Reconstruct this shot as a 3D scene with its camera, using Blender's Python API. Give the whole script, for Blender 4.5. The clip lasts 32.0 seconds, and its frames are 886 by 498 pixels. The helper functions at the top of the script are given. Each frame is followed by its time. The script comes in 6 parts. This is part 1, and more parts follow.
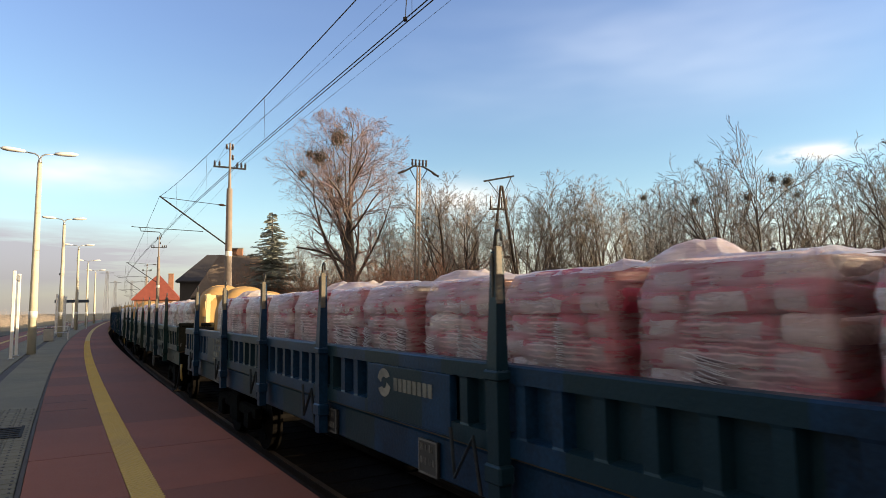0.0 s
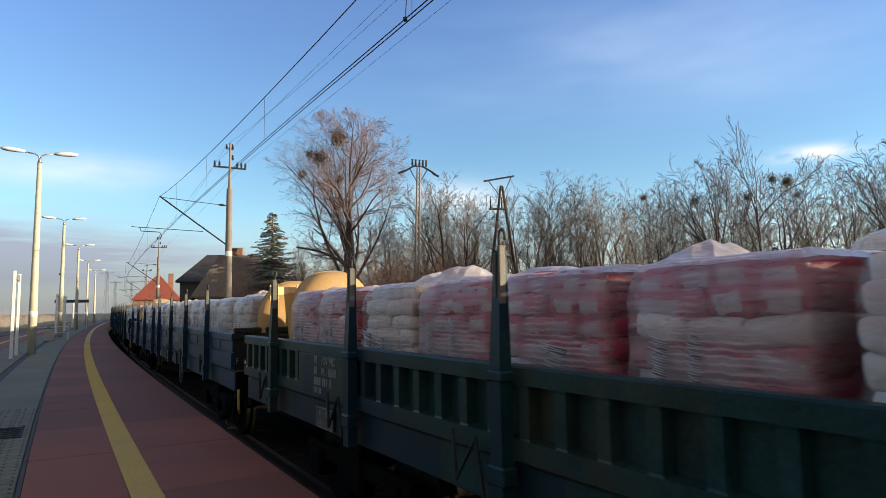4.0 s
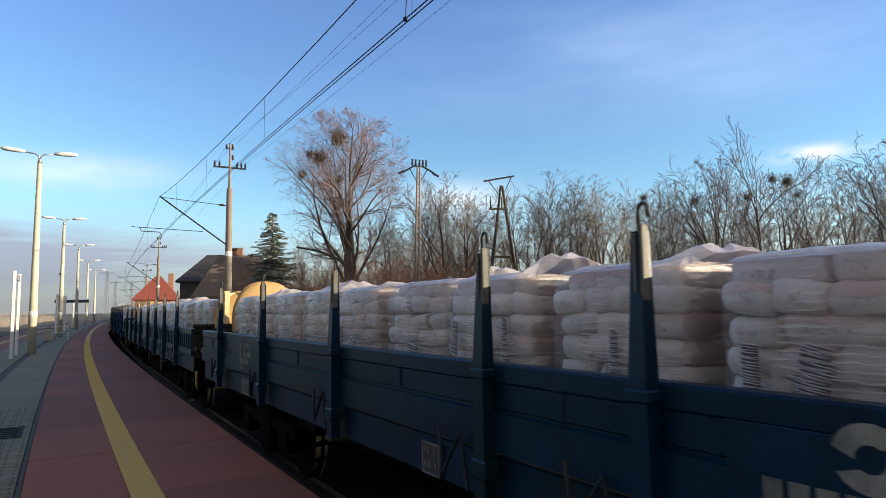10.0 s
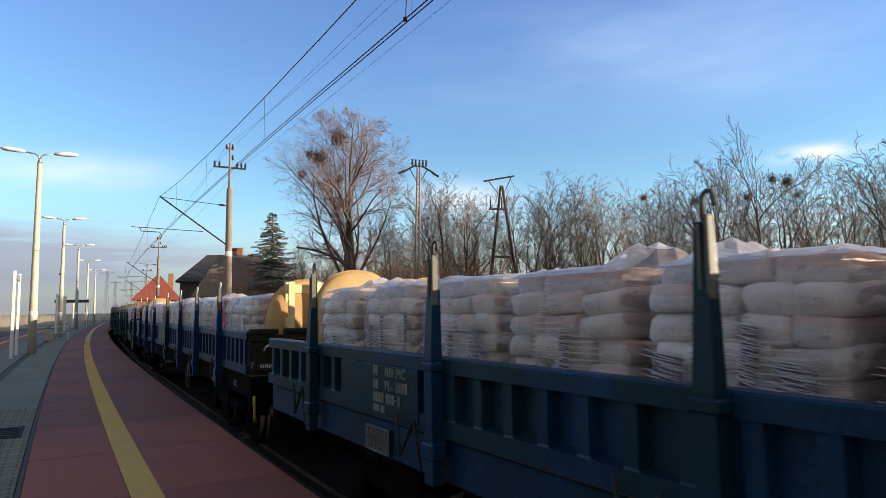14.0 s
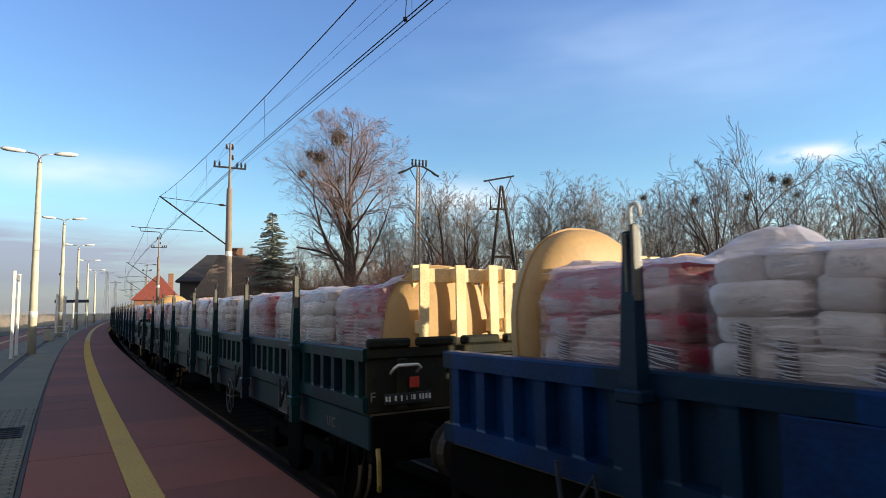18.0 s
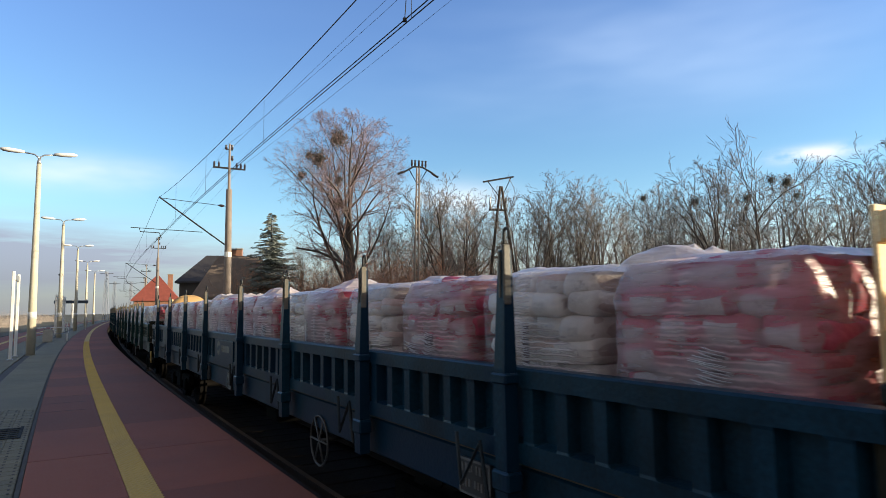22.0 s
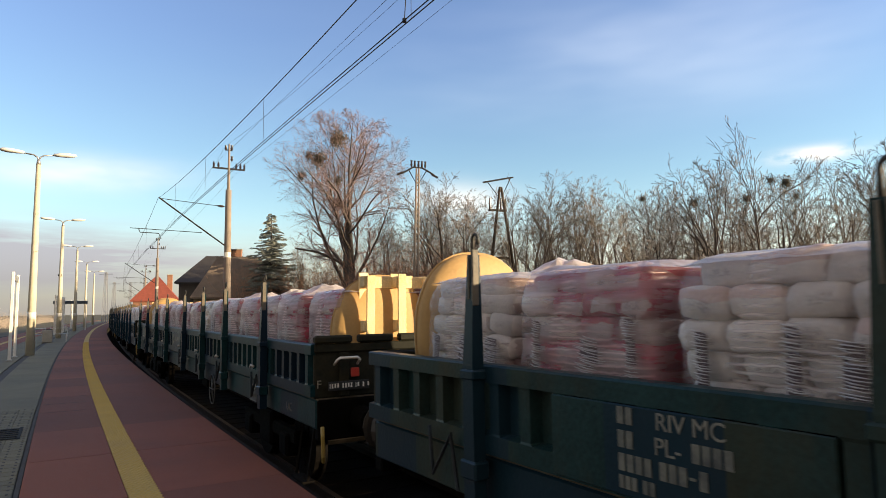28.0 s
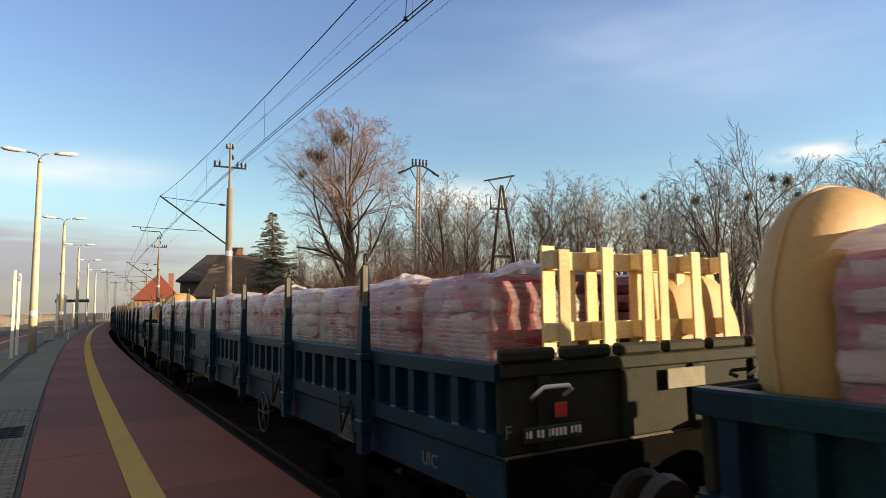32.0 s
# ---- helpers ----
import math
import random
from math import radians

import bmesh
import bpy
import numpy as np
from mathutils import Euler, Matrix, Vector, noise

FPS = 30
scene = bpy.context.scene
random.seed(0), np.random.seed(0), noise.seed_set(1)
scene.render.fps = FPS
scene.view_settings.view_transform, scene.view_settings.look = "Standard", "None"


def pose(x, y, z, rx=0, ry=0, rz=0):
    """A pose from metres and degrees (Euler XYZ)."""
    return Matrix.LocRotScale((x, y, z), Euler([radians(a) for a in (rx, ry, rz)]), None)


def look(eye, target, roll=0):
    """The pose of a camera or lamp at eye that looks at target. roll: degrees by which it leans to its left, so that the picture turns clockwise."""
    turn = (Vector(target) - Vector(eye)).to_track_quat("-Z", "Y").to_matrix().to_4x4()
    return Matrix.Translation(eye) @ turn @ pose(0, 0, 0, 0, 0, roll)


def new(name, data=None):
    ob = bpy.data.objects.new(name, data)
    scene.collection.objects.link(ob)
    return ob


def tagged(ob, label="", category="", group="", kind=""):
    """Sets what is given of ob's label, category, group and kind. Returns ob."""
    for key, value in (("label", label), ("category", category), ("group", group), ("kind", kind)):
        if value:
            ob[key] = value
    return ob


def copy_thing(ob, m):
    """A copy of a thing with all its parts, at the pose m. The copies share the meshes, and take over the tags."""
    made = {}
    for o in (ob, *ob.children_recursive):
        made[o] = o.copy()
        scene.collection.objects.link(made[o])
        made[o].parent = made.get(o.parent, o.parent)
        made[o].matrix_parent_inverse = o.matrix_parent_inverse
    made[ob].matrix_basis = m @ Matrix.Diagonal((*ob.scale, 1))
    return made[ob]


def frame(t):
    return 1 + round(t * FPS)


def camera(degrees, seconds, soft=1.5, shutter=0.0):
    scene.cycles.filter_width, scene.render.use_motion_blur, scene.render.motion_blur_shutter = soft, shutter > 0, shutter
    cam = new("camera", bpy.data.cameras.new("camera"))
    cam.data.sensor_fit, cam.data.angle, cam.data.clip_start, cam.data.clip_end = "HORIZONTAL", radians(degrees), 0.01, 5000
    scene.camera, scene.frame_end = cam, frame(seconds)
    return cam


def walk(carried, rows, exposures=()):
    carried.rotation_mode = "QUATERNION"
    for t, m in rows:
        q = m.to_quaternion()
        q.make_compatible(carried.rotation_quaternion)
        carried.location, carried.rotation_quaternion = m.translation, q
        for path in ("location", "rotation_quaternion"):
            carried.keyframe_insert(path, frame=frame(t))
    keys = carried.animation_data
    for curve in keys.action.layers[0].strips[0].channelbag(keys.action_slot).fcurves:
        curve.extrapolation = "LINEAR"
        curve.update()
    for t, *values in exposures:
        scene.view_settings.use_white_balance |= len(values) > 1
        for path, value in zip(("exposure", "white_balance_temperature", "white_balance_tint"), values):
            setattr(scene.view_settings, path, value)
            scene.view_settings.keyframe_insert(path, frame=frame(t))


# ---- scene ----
# eye 1.6 m above a station platform; z = 0 is the platform's surface, rail tops lie 0.55 m lower
EYE = (0.0, 0.0, 1.593)
cam = camera(70.0, 32.0, soft=0.35, shutter=0.085)


def aim(pan, tilt):
    a, b = radians(pan), radians(5.312 + tilt)
    way = Vector((math.sin(a) * math.cos(b), math.cos(a) * math.cos(b), math.sin(b)))
    return look(EYE, Vector(EYE) + way * 10, -0.843)


walk(cam, [(0, aim(0, 0)), (3, aim(0, 0)), (9, aim(0, 0)), (14, aim(0, 0)), (20.5, aim(0, 0)), (22.5, aim(0.07, 0.09)), (24.5, aim(0.10, 0.14)),
           (27.5, aim(0.09, 0.11)), (30, aim(0.05, 0.08)), (31.3, aim(0, 0)), (32, aim(-0.02, -0.03))],
     exposures=[(0, 0.95, 8050, 15), (1.2, 0.95, 8050, 15), (2.1, 0.72, 7150, 11), (3.4, 0.70, 6750, 10), (5.5, 0.74, 6500, 10), (25.0, 0.75, 6550, 10), (27.5, 0.93, 8000, 14), (31.2, 0.92, 8000, 14), (32, 0.78, 8000, 14)])

# ---- world, sun ----
SUN_AZ, SUN_EL = 97.0, 8.5     # degrees clockwise from +y, and above the horizon
scene.view_settings.exposure = 0.75
world = bpy.data.worlds.new("sky")
scene.world = world
world.use_nodes = True


def build_sky():
    nt = world.node_tree
    nt.nodes.clear()
    N, L = nt.nodes.new, nt.links.new
    out, bg = N("ShaderNodeOutputWorld"), N("ShaderNodeBackground")
    sky = N("ShaderNodeTexSky")
    sky.sky_type, sky.sun_disc = "NISHITA", False
    sky.sun_elevation, sky.sun_rotation = radians(SUN_EL), radians(SUN_AZ)
    sky.air_density, sky.dust_density, sky.ozone_density = 1.0, 0.0, 3.0
    bg.inputs["Strength"].default_value = 0.15
    tc = N("ShaderNodeTexCoord")
    sep = N("ShaderNodeSeparateXYZ")
    L(tc.outputs["Generated"], sep.inputs[0])

    def m(op, a, b=None, c=None):
        n = N("ShaderNodeMath")
        n.operation = op
        for i, v in enumerate((a, b, c)):
            if v is None:
                continue
            if isinstance(v, (int, float)):
                n.inputs[i].default_value = v
            else:
                L(v, n.inputs[i])
        return n.outputs[0]

    az = m("ARCTAN2", sep.outputs[0], sep.outputs[1])
    el = m("ARCSINE", sep.outputs[2])
    comb = N("ShaderNodeCombineXYZ")
    L(az, comb.inputs[0]), L(el, comb.inputs[1])

    def clouds(scale, stretch, detail, lo, hi, turn=0.0):
        mp = N("ShaderNodeMapping")
        mp.inputs["Scale"].default_value = (scale, scale * stretch, 1)
        mp.inputs["Rotation"].default_value = (0, 0, turn)
        no = N("ShaderNodeTexNoise")
        no.inputs["Scale"].default_value, no.inputs["Detail"].default_value, no.inputs["Roughness"].default_value = 1.0, detail, 0.55
        L(comb.outputs[0], mp.inputs[0]), L(mp.outputs[0], no.inputs["Vector"])
        mr = N("ShaderNodeMapRange")
        mr.interpolation_type = "SMOOTHSTEP"
        mr.inputs["From Min"].default_value, mr.inputs["From Max"].default_value = lo, hi
        L(no.outputs[0], mr.inputs["Value"])
        return mr.outputs[0]

    def blob(a, e, wa, we):
        u = m("DIVIDE", m("SUBTRACT", az, radians(a)), radians(wa))
        v = m("DIVIDE", m("SUBTRACT", el, radians(e)), radians(we))
        r = m("ADD", m("MULTIPLY", u, u), m("MULTIPLY", v, v))
        return m("POWER", 2.718, m("MULTIPLY", r, -1.0))

    def mix(base, colour, fac):
        n = N("ShaderNodeMix")
        n.data_type = "RGBA"
        L(fac, n.inputs[0]), L(base, n.inputs[6])
        n.inputs[7].default_value = (*colour, 1)
        return n.outputs[2]

    tint = N("ShaderNodeMix")
    tint.data_type, tint.blend_type = "RGBA", "MULTIPLY"
    tint.inputs[0].default_value = 1.0
    L(sky.outputs[0], tint.inputs[6])
    up = N("ShaderNodeMapRange")
    up.interpolation_type = "SMOOTHSTEP"
    up.inputs["From Min"].default_value, up.inputs["From Max"].default_value = radians(9), radians(27)
    L(el, up.inputs["Value"])
    hue = N("ShaderNodeMix")
    hue.data_type = "RGBA"
    L(up.outputs[0], hue.inputs[0])
    hue.inputs[6].default_value, hue.inputs[7].default_value = (1.12, 1.18, 1.18, 1), (1.17, 1.14, 1.36, 1)
    L(hue.outputs[2], tint.inputs[7])
    col = tint.outputs[2]
    high = clouds(1.1, 4.0, 4, 0.35, 0.8, 0.25)
    col = mix(col, (3.6, 4.5, 5.8), m("MULTIPLY", high, m("MULTIPLY", blob(20, 21, 26, 5), 0.42)))
    soft = clouds(3.0, 3.0, 4, 0.25, 0.65)
    col = mix(col, (4.6, 4.75, 4.95), m("MULTIPLY", soft, m("MULTIPLY", blob(-30, 11.1, 7, 1.3), 0.62)))
    col = mix(col, (5.0, 4.95, 4.9), m("MULTIPLY", clouds(14, 2.0, 5, 0.3, 0.55), m("MULTIPLY", blob(30.9, 11.6, 2.6, 0.55), 0.9)))
    col = mix(col, (4.6, 4.8, 5.0), m("MULTIPLY", soft, m("MULTIPLY", blob(1.8, 9.8, 5, 1.5), 0.6)))
    bank = clouds(5, 9.0, 5, 0.3, 0.6)
    col = mix(col, (1.75, 1.98, 2.55), m("MINIMUM", m("MULTIPLY", m("MULTIPLY_ADD", bank, 0.5, 0.5), m("MULTIPLY", blob(-42, 4.2, 24, 2.6), 1.7)), 0.95))
    col = mix(col, (1.30, 1.40, 1.55), m("MULTIPLY", blob(-32, 0.2, 44, 3.6), 0.95))
    col = mix(col, (3.7, 3.85, 4.0), m("MULTIPLY", blob(22, 3.0, 30, 4.0), 0.6))
    # unseen grey veil behind the viewer, added to dim and neutralise the fill light
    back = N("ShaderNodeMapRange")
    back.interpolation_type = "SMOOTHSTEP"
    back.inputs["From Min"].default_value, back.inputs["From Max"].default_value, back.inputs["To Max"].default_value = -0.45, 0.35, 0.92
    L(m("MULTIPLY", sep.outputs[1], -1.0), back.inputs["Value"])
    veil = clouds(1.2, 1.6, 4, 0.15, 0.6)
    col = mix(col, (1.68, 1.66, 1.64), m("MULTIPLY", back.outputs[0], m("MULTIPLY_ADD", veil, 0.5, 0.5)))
    # its darker lower band is added too, to darken the wagons' lower sides
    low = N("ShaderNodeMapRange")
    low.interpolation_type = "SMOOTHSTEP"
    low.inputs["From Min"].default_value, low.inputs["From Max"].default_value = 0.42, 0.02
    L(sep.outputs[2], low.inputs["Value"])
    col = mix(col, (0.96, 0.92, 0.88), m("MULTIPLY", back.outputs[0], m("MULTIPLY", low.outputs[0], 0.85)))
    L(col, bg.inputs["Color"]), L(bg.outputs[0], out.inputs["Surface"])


build_sky()
sun = new("sun", bpy.data.lights.new("sun", "SUN"))
sun.data.energy, sun.data.angle, sun.data.color = 5.0, radians(0.6), (1.0, 0.87, 0.64)
_a, _e = radians(SUN_AZ), radians(SUN_EL)
_s = Vector((math.sin(_a) * math.cos(_e), math.cos(_a) * math.cos(_e), math.sin(_e)))
sun.matrix_world = look(_s * 200, (0, 0, 0))

# ---- materials ----


def mat(name, colour, rough=0.7, metal=0.0, var=0.25, scale=8.0, fine=60.0, bump=0.15, dirt=None, dirt_amount=0.5, spec=0.5, rnd=0.0, coords="Object", streak=1.0):
    """A surface with two scales of variation, optional dirt colour and per-object shift of value."""
    mt = bpy.data.materials.new(name)
    mt.use_nodes = True
    nt = mt.node_tree
    N, L = nt.nodes.new, nt.links.new
    b = nt.nodes["Principled BSDF"]
    tc = N("ShaderNodeTexCoord")
    shift, o0 = N("ShaderNodeVectorMath"), N("ShaderNodeObjectInfo")
    shift.operation = "MULTIPLY_ADD"
    L(o0.outputs["Random"], shift.inputs[0])
    shift.inputs[1].default_value = (31.0, 17.0, 23.0)
    L(tc.outputs[coords], shift.inputs[2])
    vec = shift.outputs[0]
    n1, n2 = N("ShaderNodeTexNoise"), N("ShaderNodeTexNoise")
    for n, s, d in ((n1, scale, 4), (n2, fine, 3)):
        n.inputs["Scale"].default_value, n.inputs["Detail"].default_value = s, d
        L(vec, n.inputs["Vector"])
    mr = N("ShaderNodeMapRange")
    mr.inputs["From Min"].default_value, mr.inputs["From Max"].default_value = 0.25, 0.75
    mr.inputs["To Min"].default_value, mr.inputs["To Max"].default_value = 1 - var, 1 + var
    add = N("ShaderNodeMath")
    add.operation = "MULTIPLY_ADD"
    L(n2.outputs[0], add.inputs[0])
    add.inputs[1].default_value = 0.45
    sc = N("ShaderNodeMath")
    sc.operation = "MULTIPLY"
    L(n1.outputs[0], sc.inputs[0])
    sc.inputs[1].default_value = 0.55
    L(sc.outputs[0], add.inputs[2])
    L(add.outputs[0], mr.inputs["Value"])
    val = mr.outputs[0]
    if rnd:
        oi = N("ShaderNodeObjectInfo")
        r = N("ShaderNodeMapRange")
        r.inputs["To Min"].default_value, r.inputs["To Max"].default_value = 1 - rnd, 1 + rnd
        L(oi.outputs["Random"], r.inputs["Value"])
        mm = N("ShaderNodeMath")
        mm.operation = "MULTIPLY"
        L(val, mm.inputs[0]), L(r.outputs[0], mm.inputs[1])
        val = mm.outputs[0]
    mul = N("ShaderNodeVectorMath")
    mul.operation = "SCALE"
    mul.inputs[0].default_value = colour
    L(val, mul.inputs["Scale"])
    col = mul.outputs[0]
    if dirt:
        n3 = N("ShaderNodeTexNoise")
        n3.inputs["Scale"].default_value, n3.inputs["Detail"].default_value, n3.inputs["Roughness"].default_value = scale * 0.45, 6, 0.65
        mp = N("ShaderNodeMapping")
        mp.inputs["Scale"].default_value = (1, 1, streak)
        L(vec, mp.inputs[0]), L(mp.outputs[0], n3.inputs["Vector"])
        r3 = N("ShaderNodeMapRange")
        r3.inputs["From Min"].default_value, r3.inputs["From Max"].default_value = 0.46, 0.68
        r3.inputs["To Max"].default_value = dirt_amount
        L(n3.outputs[0], r3.inputs["Value"])
        mx = N("ShaderNodeMix")
        mx.data_type = "RGBA"
        L(r3.outputs[0], mx.inputs[0]), L(col, mx.inputs[6])
        mx.inputs[7].default_value = (*dirt, 1)
        col = mx.outputs[2]
    L(col, b.inputs["Base Color"])
    b.inputs["Roughness"].default_value, b.inputs["Metallic"].default_value = rough, metal
    b.inputs["Specular IOR Level"].default_value = spec
    if bump:
        bp = N("ShaderNodeBump")
        bp.inputs["Strength"].default_value, bp.inputs["Distance"].default_value = bump, 0.02
        L(n2.outputs[0], bp.inputs["Height"]), L(bp.outputs[0], b.inputs["Normal"])
    return mt


def repaint(mt, other, share=0.4, wide=1.6):
    """Patches with upright edges where a wagon's side was painted over in another shade."""
    nt = mt.node_tree
    N, L = nt.nodes.new, nt.links.new
    b = nt.nodes["Principled BSDF"]
    old = b.inputs["Base Color"].links[0].from_socket
    tc, sep, oi = N("ShaderNodeTexCoord"), N("ShaderNodeSeparateXYZ"), N("ShaderNodeObjectInfo")
    ad, fl, wn, gt, mx = N("ShaderNodeMath"), N("ShaderNodeMath"), N("ShaderNodeTexWhiteNoise"), N("ShaderNodeMapRange"), N("ShaderNodeMix")
    L(tc.outputs["Object"], sep.inputs[0])
    ad.operation, fl.operation = "MULTIPLY_ADD", "FLOOR"
    L(sep.outputs[1], ad.inputs[0]), L(oi.outputs["Random"], ad.inputs[2])
    ad.inputs[1].default_value = wide
    L(ad.outputs[0], fl.inputs[0])
    wn.noise_dimensions = "2D"
    cx = N("ShaderNodeCombineXYZ")
    L(fl.outputs[0], cx.inputs[0]), L(oi.outputs["Random"], cx.inputs[1])
    L(cx.outputs[0], wn.inputs["Vector"])
    gt.inputs["From Min"].default_value, gt.inputs["From Max"].default_value, gt.inputs["To Max"].default_value = 1 - share, 1.01 - share, 0.8
    L(wn.outputs["Value"], gt.inputs["Value"])
    mx.data_type = "RGBA"
    L(gt.outputs[0], mx.inputs[0]), L(old, mx.inputs[6])
    mx.inputs[7].default_value = (*other, 1)
    L(mx.outputs[2], b.inputs["Base Color"])


